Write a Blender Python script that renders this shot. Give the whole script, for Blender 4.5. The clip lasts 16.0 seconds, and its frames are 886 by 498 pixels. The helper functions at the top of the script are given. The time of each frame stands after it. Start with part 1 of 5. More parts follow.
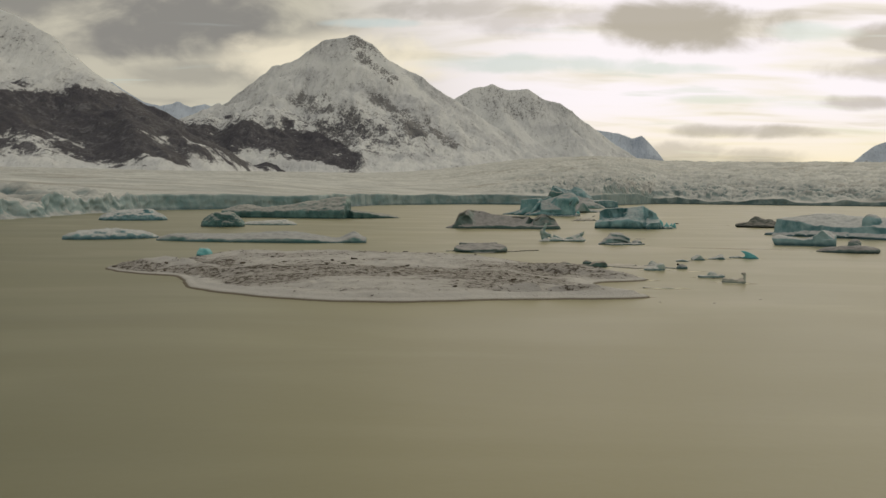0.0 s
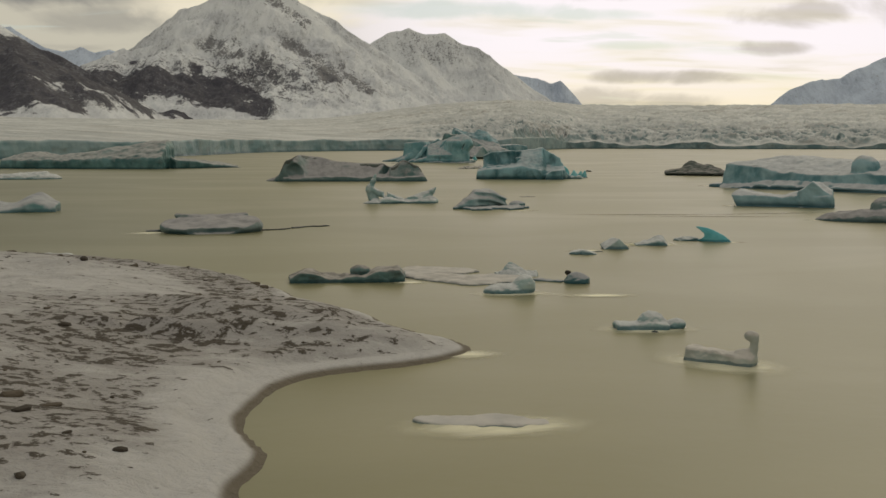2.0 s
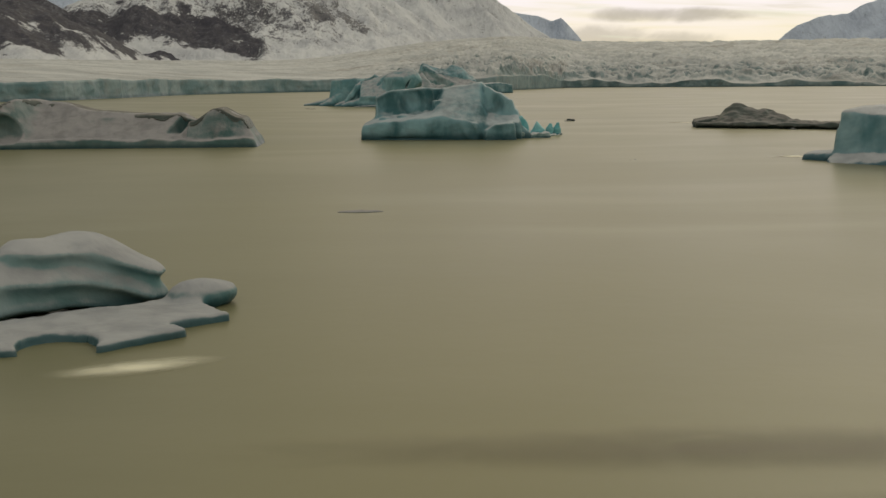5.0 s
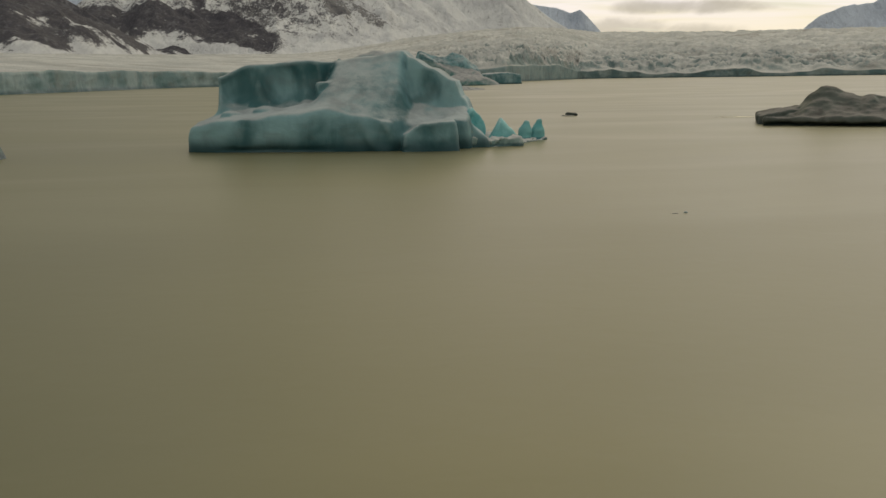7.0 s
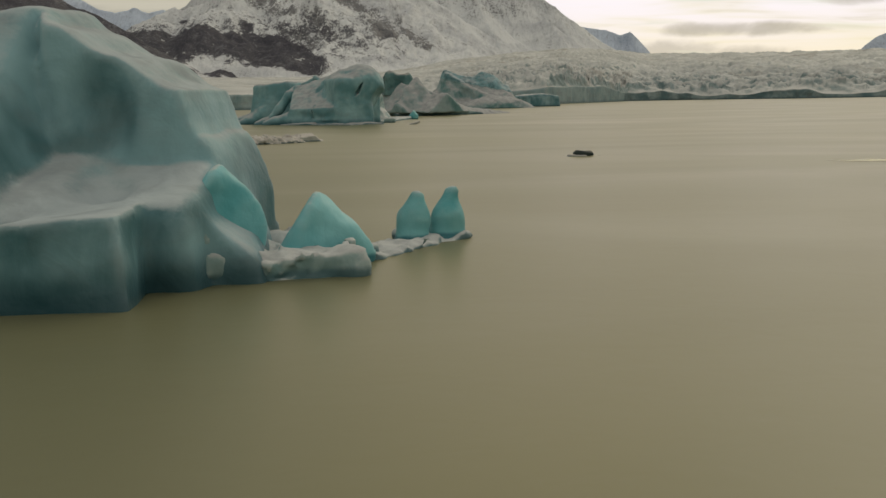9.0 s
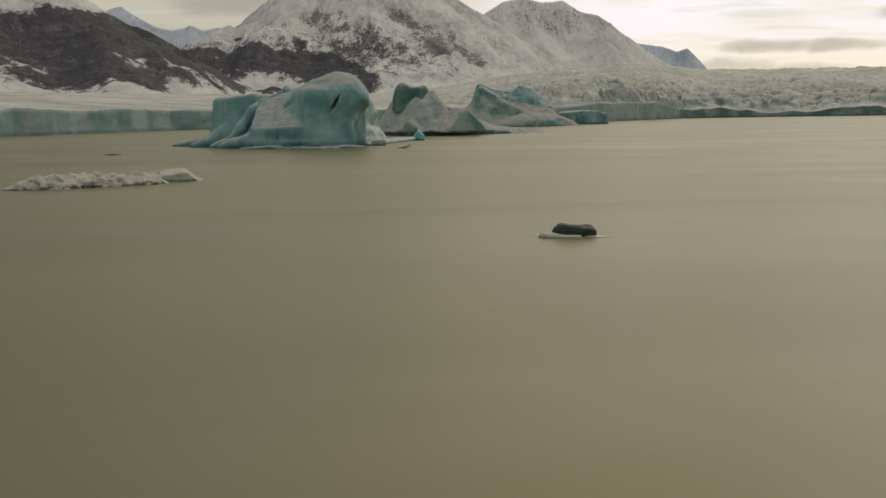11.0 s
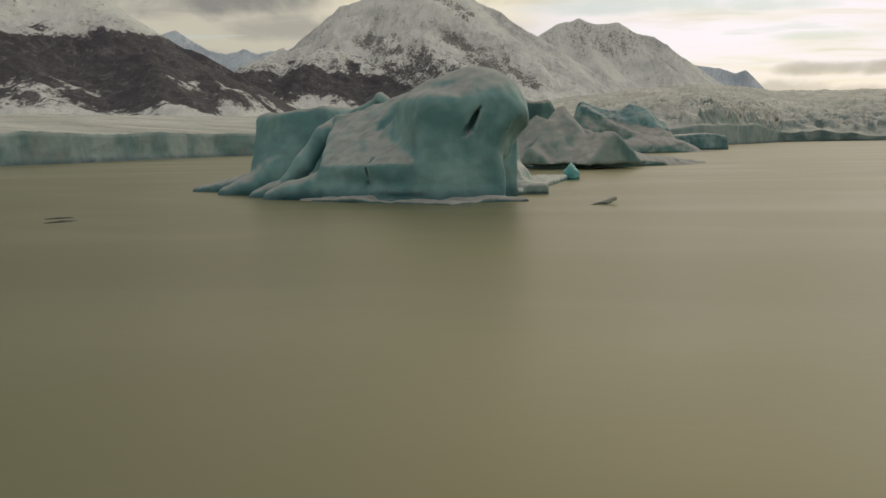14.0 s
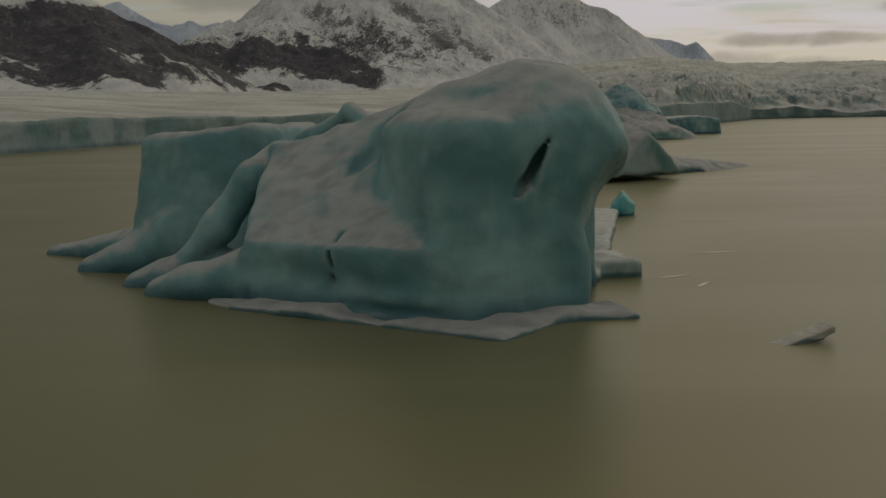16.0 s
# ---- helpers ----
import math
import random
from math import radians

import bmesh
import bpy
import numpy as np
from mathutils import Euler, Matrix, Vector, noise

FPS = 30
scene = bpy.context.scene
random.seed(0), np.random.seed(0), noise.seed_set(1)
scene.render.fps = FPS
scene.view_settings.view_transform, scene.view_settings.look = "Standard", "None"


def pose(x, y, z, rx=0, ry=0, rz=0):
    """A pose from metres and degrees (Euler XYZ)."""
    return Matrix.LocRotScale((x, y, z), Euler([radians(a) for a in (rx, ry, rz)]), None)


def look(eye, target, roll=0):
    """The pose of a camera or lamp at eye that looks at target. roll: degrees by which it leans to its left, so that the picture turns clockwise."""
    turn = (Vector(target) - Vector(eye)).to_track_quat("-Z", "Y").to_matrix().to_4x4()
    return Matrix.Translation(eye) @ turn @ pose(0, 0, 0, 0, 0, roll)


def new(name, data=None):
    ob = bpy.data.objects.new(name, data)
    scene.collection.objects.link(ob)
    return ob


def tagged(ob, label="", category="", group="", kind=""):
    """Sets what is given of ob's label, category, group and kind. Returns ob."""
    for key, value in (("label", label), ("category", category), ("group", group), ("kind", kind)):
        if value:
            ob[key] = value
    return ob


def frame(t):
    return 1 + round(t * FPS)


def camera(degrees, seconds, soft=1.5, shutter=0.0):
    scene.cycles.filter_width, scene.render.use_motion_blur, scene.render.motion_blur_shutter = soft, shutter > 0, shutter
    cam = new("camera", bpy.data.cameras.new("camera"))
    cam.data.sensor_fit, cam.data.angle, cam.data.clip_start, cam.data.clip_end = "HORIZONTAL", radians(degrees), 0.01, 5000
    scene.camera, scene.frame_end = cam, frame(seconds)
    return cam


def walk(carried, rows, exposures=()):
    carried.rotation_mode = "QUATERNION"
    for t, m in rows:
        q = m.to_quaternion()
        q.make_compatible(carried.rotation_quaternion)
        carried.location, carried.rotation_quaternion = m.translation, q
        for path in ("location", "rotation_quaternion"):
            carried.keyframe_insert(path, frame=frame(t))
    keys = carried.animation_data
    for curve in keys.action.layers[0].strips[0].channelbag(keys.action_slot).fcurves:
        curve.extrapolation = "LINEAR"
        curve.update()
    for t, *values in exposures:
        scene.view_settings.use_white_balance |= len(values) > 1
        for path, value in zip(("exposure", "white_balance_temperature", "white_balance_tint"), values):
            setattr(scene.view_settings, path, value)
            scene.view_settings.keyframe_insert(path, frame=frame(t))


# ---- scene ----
import itertools

cam = camera(43.9, 16.0)
PATH = [
    (0.0, (0.02, 0.01, 8.143), (0.033, 99.870, 2.931), 0.58),
    (0.5, (4.13, 18.43, 7.713), (6.174, 118.221, 1.598), 0.42),
    (1.0, (8.28, 35.92, 7.278), (12.218, 135.594, 0.169), 0.26),
    (1.5, (12.19, 52.77, 6.918), (18.084, 152.251, -1.387), 0.16),
    (2.0, (16.24, 69.25, 6.671), (23.342, 168.508, -3.244), 0.10),
    (2.5, (19.92, 84.64, 6.503), (27.689, 183.678, -4.915), 0.06),
    (3.0, (23.47, 99.45, 6.311), (31.366, 198.370, -6.009), 0.07),
    (3.5, (26.74, 113.91, 6.122), (34.779, 212.720, -7.016), 0.06),
    (4.0, (30.01, 126.25, 5.951), (37.772, 224.968, -8.008), -0.04),
    (4.5, (32.88, 138.23, 5.807), (40.174, 236.887, -8.832), -0.19),
    (5.0, (35.58, 150.16, 5.552), (42.436, 248.763, -9.644), -0.34),
    (5.5, (38.23, 161.89, 5.190), (44.661, 260.450, -10.425), -0.47),
    (6.0, (40.82, 173.32, 4.771), (46.816, 271.867, -11.091), -0.58),
    (6.5, (43.33, 184.36, 4.350), (48.868, 282.932, -11.556), -0.68),
    (7.0, (45.77, 194.93, 3.978), (50.782, 293.562, -11.734), -0.75),
    (7.5, (48.10, 204.98, 3.694), (52.398, 303.716, -11.576), -0.81),
    (8.0, (50.30, 214.85, 3.495), (53.389, 313.724, -11.181), -0.86),
    (8.5, (52.57, 225.18, 3.400), (54.379, 324.167, -10.690), -0.89),
    (9.0, (54.69, 234.73, 3.364), (55.260, 333.797, -10.232), -0.92),
    (9.5, (56.60, 243.41, 3.353), (55.935, 342.533, -9.824), -0.94),
    (10.0, (58.27, 251.58, 3.341), (56.384, 350.743, -9.455), -0.95),
    (10.5, (59.69, 259.61, 3.304), (56.587, 358.792, -9.113), -0.93),
    (11.0, (60.84, 267.86, 3.216), (56.523, 367.046, -8.787), -0.89),
    (11.5, (61.41, 276.49, 3.078), (55.862, 375.669, -8.479), -0.81),
    (12.0, (60.33, 285.21, 2.977), (53.554, 384.351, -8.210), -0.69),
    (12.5, (57.98, 294.22, 2.953), (50.034, 393.311, -7.858), -0.65),
    (13.0, (54.70, 302.49, 3.055), (45.577, 401.528, -7.340), -0.70),
    (13.5, (51.55, 310.96, 3.324), (41.908, 409.990, -6.715), -0.81),
    (14.0, (48.52, 319.57, 3.686), (39.665, 418.683, -6.199), -0.91),
    (14.5, (46.01, 327.85, 4.158), (38.838, 427.069, -6.008), -1.04),
    (15.0, (44.31, 335.94, 4.814), (38.665, 435.201, -5.899), -1.15),
    (15.5, (43.51, 343.43, 5.595), (38.645, 442.642, -5.941), -1.20),
    (16.0, (43.27, 350.73, 6.507), (38.794, 449.849, -5.935), -1.10),
]
walk(cam, [(t, look(eye, target, roll)) for t, eye, target, roll in PATH],
     exposures=[(0.0, 0.0), (14.6, 0.0), (15.2, -0.16), (15.5, -0.44), (15.8, -0.66), (16.0, -0.79)])

# ---- sky and sun ----
SUN_AZ, SUN_EL = radians(36), radians(38)   # bearing to the right of +y, height
SUN_DIR = Vector((math.sin(SUN_AZ) * math.cos(SUN_EL), math.cos(SUN_AZ) * math.cos(SUN_EL), math.sin(SUN_EL)))


class Nodes:
    """Short ways to write a node tree."""

    def __init__(self, tree):
        self.tree = tree

    def add(self, kind, props=None, **inputs):
        n = self.tree.nodes.new(kind)
        for k, v in (props or {}).items():
            setattr(n, k, v)
        for k, v in inputs.items():
            key = int(k[1:]) if k[0] == "i" and k[1:].isdigit() else k.replace("_", " ")
            self.link(v, n.inputs[key])
        return n

    def link(self, v, socket):
        if isinstance(v, bpy.types.NodeSocket):
            self.tree.links.new(v, socket)
        else:
            socket.default_value = v

    def math(self, op, a, b=0.0, c=0.0, clamp=False):
        n = self.add("ShaderNodeMath", dict(operation=op, use_clamp=clamp), i0=a, i1=b, i2=c)
        return n.outputs[0]

    def vec(self, op, a, b=(0, 0, 0)):
        n = self.add("ShaderNodeVectorMath", dict(operation=op), i0=a, i1=b)
        return n.outputs["Value"] if op in ("DOT_PRODUCT", "LENGTH") else n.outputs[0]

    def mix(self, f, a, b):
        n = self.add("ShaderNodeMix", dict(data_type="RGBA"), i0=f)
        self.link(a, n.inputs[6])
        self.link(b, n.inputs[7])
        return n.outputs[2]

    def ramp(self, f, lo, hi):
        n = self.add("ShaderNodeMapRange", dict(interpolation_type="SMOOTHSTEP"), i0=f, i1=lo, i2=hi)
        return n.outputs[0]

    def noise(self, vector, scale, detail=4.0, rough=0.55, warp=0.0):
        n = self.add("ShaderNodeTexNoise", None, Vector=vector, Scale=scale, Detail=detail, Roughness=rough, Distortion=warp)
        return n.outputs[0]

    def stretch(self, vector, x, y, z):
        return self.vec("MULTIPLY", vector, (x, y, z))


def make_world():
    world = bpy.data.worlds.new("sky")
    scene.world = world
    world.use_nodes = True
    world.node_tree.nodes.clear()
    n = Nodes(world.node_tree)
    way = n.add("ShaderNodeTexCoord").outputs["Generated"]
    sky = n.add("ShaderNodeTexSky", dict(sky_type="NISHITA", sun_disc=False, sun_elevation=SUN_EL, sun_rotation=SUN_AZ, altitude=100.0, dust_density=2.0)).outputs[0]
    sep = n.add("ShaderNodeSeparateXYZ", None, i0=way)
    up = n.math("MAXIMUM", sep.outputs[2], 0.0)
    # flat cloud layers seen in perspective
    depth = n.math("ADD", up, 0.10)
    flat = n.add("ShaderNodeCombineXYZ", None, i0=n.math("DIVIDE", sep.outputs[0], depth), i1=n.math("DIVIDE", sep.outputs[1], depth), i2=0.0).outputs[0]
    wide = n.noise(n.stretch(flat, 0.55, 1.0, 1.0), 0.75, 5.0, 0.55, 0.4)
    fine = n.noise(n.vec("ADD", n.stretch(flat, 1.0, 2.1, 1.0), (7.3, 2.1, 0.0)), 1.1, 4.0, 0.5, 0.4)
    thin = n.noise(n.vec("ADD", n.stretch(flat, 0.8, 1.8, 1.0), (1.7, 9.4, 0.0)), 1.1, 5.0, 0.55, 0.3)
    # brighter where the hidden sun lights the veil low over the glacier
    near_sun = n.vec("DOT_PRODUCT", n.vec("NORMALIZE", way), Vector((0.27, 0.95, 0.125)).normalized())
    glow = n.ramp(near_sun, 0.915, 0.993)
    veil = n.mix(glow, (0.56, 0.525, 0.425, 1), n.mix(n.ramp(fine, 0.44, 0.70), (1.0, 0.93, 0.95, 1), (0.93, 0.86, 0.74, 1)))
    veil = n.mix(n.ramp(n.math("SUBTRACT", 0.085, up), 0.0, 0.09), veil, n.mix(glow, (0.84, 0.74, 0.46, 1), (0.97, 0.83, 0.48, 1)))
    # golden veil above the glow, added out of view to yellow the water's reflection
    golden = n.ramp(n.vec("DOT_PRODUCT", n.vec("NORMALIZE", way), Vector((0.36, 0.80, 0.48)).normalized()), 0.80, 0.96)
    veil = n.mix(n.math("MULTIPLY", golden, n.ramp(up, 0.17, 0.30)), veil, (0.90, 0.75, 0.42, 1))
    veil = n.mix(n.ramp(up, 0.35, 0.7), veil, n.vec("MULTIPLY", veil, (0.95, 0.99, 1.08)))
    grey = n.mix(glow, (0.26, 0.25, 0.23, 1), (0.47, 0.425, 0.35, 1))
    base = n.mix(n.ramp(n.math("MULTIPLY_ADD", fine, 0.5, n.math("MULTIPLY", wide, 0.5)), 0.51, 0.74), veil, grey)
    # separate cloud banks and clear gaps ahead, by bearing and height (tangents)
    ahead = n.math("MAXIMUM", sep.outputs[1], 0.05)
    ta, te = n.math("DIVIDE", sep.outputs[0], ahead), n.math("DIVIDE", sep.outputs[2], ahead)
    ragged = n.math("MULTIPLY_ADD", n.noise(n.add("ShaderNodeCombineXYZ", None, i0=ta, i1=n.math("MULTIPLY", te, 1.7), i2=0.0).outputs[0], 13.0, 5.0, 0.56, 0.3), 5.4, -2.7)

    def bank(a, e, w, h):
        d = n.math("ADD", n.math("POWER", n.math("DIVIDE", n.math("SUBTRACT", ta, a), w), 2.0), n.math("POWER", n.math("DIVIDE", n.math("SUBTRACT", te, e), h), 2.0))
        return n.ramp(n.math("ADD", d, ragged), 1.9, 0.0)

    clouds = 0.0
    for a, e, w, h, amount in ((-0.25, 0.150, 0.15, 0.030, 1.0), (-0.36, 0.175, 0.14, 0.035, 0.9), (0.215, 0.150, 0.085, 0.019, 0.95), (0.10, 0.155, 0.08, 0.014, 0.5),
                               (0.395, 0.142, 0.035, 0.012, 0.8), (0.27, 0.057, 0.06, 0.006, 0.75), (0.22, 0.036, 0.05, 0.010, 0.6), (0.28, 0.034, 0.05, 0.008, 0.6),
                               (0.375, 0.084, 0.035, 0.006, 0.7), (0.0, 0.165, 0.06, 0.01, 0.6), (-0.12, 0.10, 0.09, 0.012, 0.35),
                               (-0.22, 0.105, 0.06, 0.012, 0.5), (0.40, 0.115, 0.05, 0.010, 0.6), (0.55, 0.12, 0.09, 0.02, 0.6), (-0.50, 0.12, 0.10, 0.02, 0.6)):
        clouds = n.math("MAXIMUM", clouds, n.math("MULTIPLY", bank(a, e, w, h), amount))
    base = n.mix(clouds, base, grey)
    # thick left bank extended upwards out of view, added to darken the water below
    heavy = n.ramp(n.vec("DOT_PRODUCT", n.vec("NORMALIZE", way), Vector((-0.62, 0.62, 0.48)).normalized()), 0.84, 0.98)
    base = n.mix(n.math("MULTIPLY", heavy, 0.95), base, (0.165, 0.175, 0.155, 1))
    base = n.mix(n.math("MULTIPLY", bank(-0.10, 0.118, 0.09, 0.022), 0.8), base, (0.92, 0.83, 0.64, 1))
    gap = n.mix(0.6, n.vec("MULTIPLY", sky, (0.10, 0.10, 0.10)), (0.56, 0.62, 0.54, 1))
    gaps = n.math("MULTIPLY", n.ramp(thin, 0.58, 0.68), 0.5)
    for a, e, w, h in ((0.085, 0.116, 0.09, 0.008), (0.33, 0.147, 0.04, 0.008), (0.215, 0.113, 0.045, 0.005), (0.26, 0.086, 0.045, 0.004), (-0.07, 0.151, 0.04, 0.004)):
        gaps = n.math("MAXIMUM", gaps, n.math("MULTIPLY", bank(a, e, w, h), 0.75))
    base = n.mix(gaps, base, gap)
    low = n.ramp(sep.outputs[2], -0.02, 0.0)
    base = n.mix(low, (0.22, 0.2, 0.16, 1), base)
    bg = n.add("ShaderNodeBackground", None, Color=base, Strength=1.0)
    out = n.add("ShaderNodeOutputWorld")
    n.link(bg.outputs[0], out.inputs[0])


make_world()
sun = new("sun", bpy.data.lights.new("sun", "SUN"))
sun.data.energy, sun.data.angle, sun.data.color = 0.45, radians(40), (1.0, 0.95, 0.86)
sun.matrix_world = look(SUN_DIR * 100, (0, 0, 0))


# ---- materials ----
def material(name):
    m = bpy.data.materials.new(name)
    m.use_nodes = True
    m.node_tree.nodes.clear()
    return m, Nodes(m.node_tree)


def finish(n, color, rough, bump=None, dist=0.1, strength=0.6, **more):
    b = n.add("ShaderNodeBsdfPrincipled", None, Base_Color=color, Roughness=rough, **more)
    if bump is not None:
        bb = n.add("ShaderNodeBump", None, Height=bump, Strength=strength, Distance=dist)
        n.link(bb.outputs[0], b.inputs["Normal"])
    out = n.add("ShaderNodeOutputMaterial")
    n.link(b.outputs[0], out.inputs[0])


def water_material():
    m, n = material("silty_water")
    pos = n.add("ShaderNodeNewGeometry").outputs["Position"]
    broad = n.noise(n.stretch(pos, 0.6, 1.0, 1.0), 0.035, 4.0, 0.55, 0.6)
    streak = n.noise(n.stretch(pos, 0.5, 1.0, 1.0), 0.07, 3.0, 0.5, 0.8)
    col = n.mix(n.ramp(broad, 0.35, 0.65), (0.150, 0.146, 0.080, 1), (0.171, 0.165, 0.090, 1))
    col = n.mix(n.math("MULTIPLY", n.ramp(streak, 0.5, 0.75), 0.20), col, (0.26, 0.235, 0.12, 1))
    rough = n.math("MULTIPLY_ADD", n.ramp(streak, 0.35, 0.75), -0.05, 0.36)
    ripple = n.noise(pos, 1.3, 2.0, 0.5, 0.3)
    finish(n, col, rough, ripple, 0.03, 0.15, IOR=1.33, Specular_IOR_Level=0.62, Specular_Tint=(1.0, 0.92, 0.70, 1.0))
    return m


def ice_material(name, deep, pale, snow, snow_low, snow_high, dirt, dirt_amount, band=0.35, scale=1.0):
    """Glacier ice: blue faces, snow lying on what faces up, a wet dark foot, silt in streaks and layers."""
    m, n = material(name)
    geo = n.add("ShaderNodeNewGeometry")
    pos = geo.outputs["Position"]
    px = n.add("ShaderNodeSeparateXYZ", None, i0=pos)
    nz = n.add("ShaderNodeSeparateXYZ", None, i0=geo.outputs["Normal"]).outputs[2]
    big = n.noise(pos, 0.28 * scale, 3.0, 0.5, 0.5)
    run = n.noise(n.stretch(pos, 1.0, 1.0, 0.38), 1.3 * scale, 5.0, 0.56, 0.5)
    mid = n.noise(pos, 0.9 * scale, 4.0, 0.55, 0.4)
    grain = n.noise(pos, 8.0 * scale, 5.0, 0.62)
    ice = n.mix(n.ramp(n.math("MULTIPLY_ADD", run, 0.18, n.math("MULTIPLY", big, 0.82)), 0.36, 0.64), deep, pale)
    # convex edges paler: wear, plus light through thin ice put into the colour
    contour = n.ramp(geo.outputs["Pointiness"], 0.505, 0.56)
    ice = n.mix(n.math("MULTIPLY", contour, 0.55), ice, n.mix(0.45, pale, snow))
    tilt = n.math("ADD", n.math("MULTIPLY_ADD", n.math("SUBTRACT", mid, 0.5), 0.22, nz),
                  n.math("MULTIPLY_ADD", n.math("SUBTRACT", run, 0.5), 0.30, n.math("MULTIPLY", n.math("SUBTRACT", grain, 0.5), 0.16)))
    cover = n.ramp(tilt, snow_low, snow_high)
    snowy = n.mix(n.ramp(mid, 0.35, 0.68), snow, n.vec("MULTIPLY", snow[:3], (0.82, 0.83, 0.85)))
    layer = n.noise(n.vec("ADD", n.stretch(pos, 0.3, 0.3, 1.6), (3.1, 1.7, 0.4)), 0.9 * scale, 5.0, 0.62, 0.6)
    dirty = n.math("MULTIPLY", n.ramp(n.math("MULTIPLY_ADD", mid, 0.5, n.math("MULTIPLY", layer, 0.5)), 0.47, 0.64), dirt_amount)
    col = n.mix(cover, ice, snowy)
    col = n.mix(dirty, col, dirt)
    wet = n.ramp(n.math("MULTIPLY_ADD", mid, -0.2, px.outputs[2]), band, 0.0)
    wet = n.math("MULTIPLY", wet, n.math("SUBTRACT", 1.0, n.math("MULTIPLY", cover, 0.92)))
    col = n.mix(n.math("MULTIPLY", wet, 0.8), col, n.vec("MULTIPLY", deep[:3], (0.28, 0.40, 0.48)))
    rough = n.math("MULTIPLY_ADD", cover, 0.35, n.math("MULTIPLY_ADD", wet, -0.15, 0.45))
    bump = n.math("MULTIPLY_ADD", grain, 0.07, n.math("MULTIPLY_ADD", run, 0.2, mid))
    finish(n, col, rough, bump, 0.16 / scale, 0.5, IOR=1.31)
    return m


def rgb(r, g, b):
    return (r, g, b, 1.0)


TEAL, PALE = rgb(0.075, 0.185, 0.220), rgb(0.26, 0.395, 0.445)
SNOW, SILT = rgb(0.50, 0.51, 0.525), rgb(0.13, 0.115, 0.10)
M_WATER = water_material()
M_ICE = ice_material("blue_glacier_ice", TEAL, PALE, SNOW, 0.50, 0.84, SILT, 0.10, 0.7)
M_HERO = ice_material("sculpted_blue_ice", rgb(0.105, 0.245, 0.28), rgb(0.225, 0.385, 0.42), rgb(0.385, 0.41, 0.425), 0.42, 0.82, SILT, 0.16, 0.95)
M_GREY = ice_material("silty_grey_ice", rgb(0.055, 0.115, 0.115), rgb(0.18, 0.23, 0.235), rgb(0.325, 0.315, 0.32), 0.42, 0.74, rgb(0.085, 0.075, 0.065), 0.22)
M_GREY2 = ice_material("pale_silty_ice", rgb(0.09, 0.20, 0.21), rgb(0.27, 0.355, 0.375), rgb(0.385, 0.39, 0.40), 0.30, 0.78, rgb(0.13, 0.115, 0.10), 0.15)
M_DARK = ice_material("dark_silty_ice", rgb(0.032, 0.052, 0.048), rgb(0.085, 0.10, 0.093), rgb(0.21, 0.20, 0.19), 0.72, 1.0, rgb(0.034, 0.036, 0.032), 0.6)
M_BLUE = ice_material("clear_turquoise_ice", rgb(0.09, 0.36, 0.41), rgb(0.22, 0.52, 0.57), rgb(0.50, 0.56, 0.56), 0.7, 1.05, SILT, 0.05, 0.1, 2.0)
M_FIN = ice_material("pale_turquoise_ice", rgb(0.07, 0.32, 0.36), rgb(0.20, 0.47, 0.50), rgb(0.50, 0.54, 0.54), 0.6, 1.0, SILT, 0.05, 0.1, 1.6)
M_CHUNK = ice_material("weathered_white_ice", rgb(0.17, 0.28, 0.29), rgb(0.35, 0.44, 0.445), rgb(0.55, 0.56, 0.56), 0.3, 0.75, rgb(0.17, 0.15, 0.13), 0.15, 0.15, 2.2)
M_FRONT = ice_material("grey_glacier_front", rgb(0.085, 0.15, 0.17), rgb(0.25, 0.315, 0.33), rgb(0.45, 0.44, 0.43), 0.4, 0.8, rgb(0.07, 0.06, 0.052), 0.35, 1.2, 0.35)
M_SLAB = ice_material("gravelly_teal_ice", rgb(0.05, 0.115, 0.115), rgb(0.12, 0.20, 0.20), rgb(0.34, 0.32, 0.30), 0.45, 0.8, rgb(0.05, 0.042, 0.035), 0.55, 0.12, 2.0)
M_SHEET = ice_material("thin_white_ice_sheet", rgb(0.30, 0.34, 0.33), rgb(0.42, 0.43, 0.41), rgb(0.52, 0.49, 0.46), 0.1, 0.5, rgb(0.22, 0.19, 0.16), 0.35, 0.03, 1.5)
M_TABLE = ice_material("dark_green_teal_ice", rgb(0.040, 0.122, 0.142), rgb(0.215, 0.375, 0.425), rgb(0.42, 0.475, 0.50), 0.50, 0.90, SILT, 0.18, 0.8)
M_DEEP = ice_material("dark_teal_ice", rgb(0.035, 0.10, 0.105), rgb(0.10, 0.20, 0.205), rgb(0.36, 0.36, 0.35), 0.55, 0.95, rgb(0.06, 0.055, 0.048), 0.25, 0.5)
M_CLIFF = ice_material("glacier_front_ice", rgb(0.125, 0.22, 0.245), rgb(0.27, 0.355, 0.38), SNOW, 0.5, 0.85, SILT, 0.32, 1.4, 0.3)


# ---- noise and meshes ----
PERM = np.random.RandomState(4).permutation(256)
PERM = np.concatenate([PERM, PERM, PERM])
GRAD = np.random.RandomState(5).normal(size=(256, 3))
GRAD /= np.linalg.norm(GRAD, axis=1)[:, None]


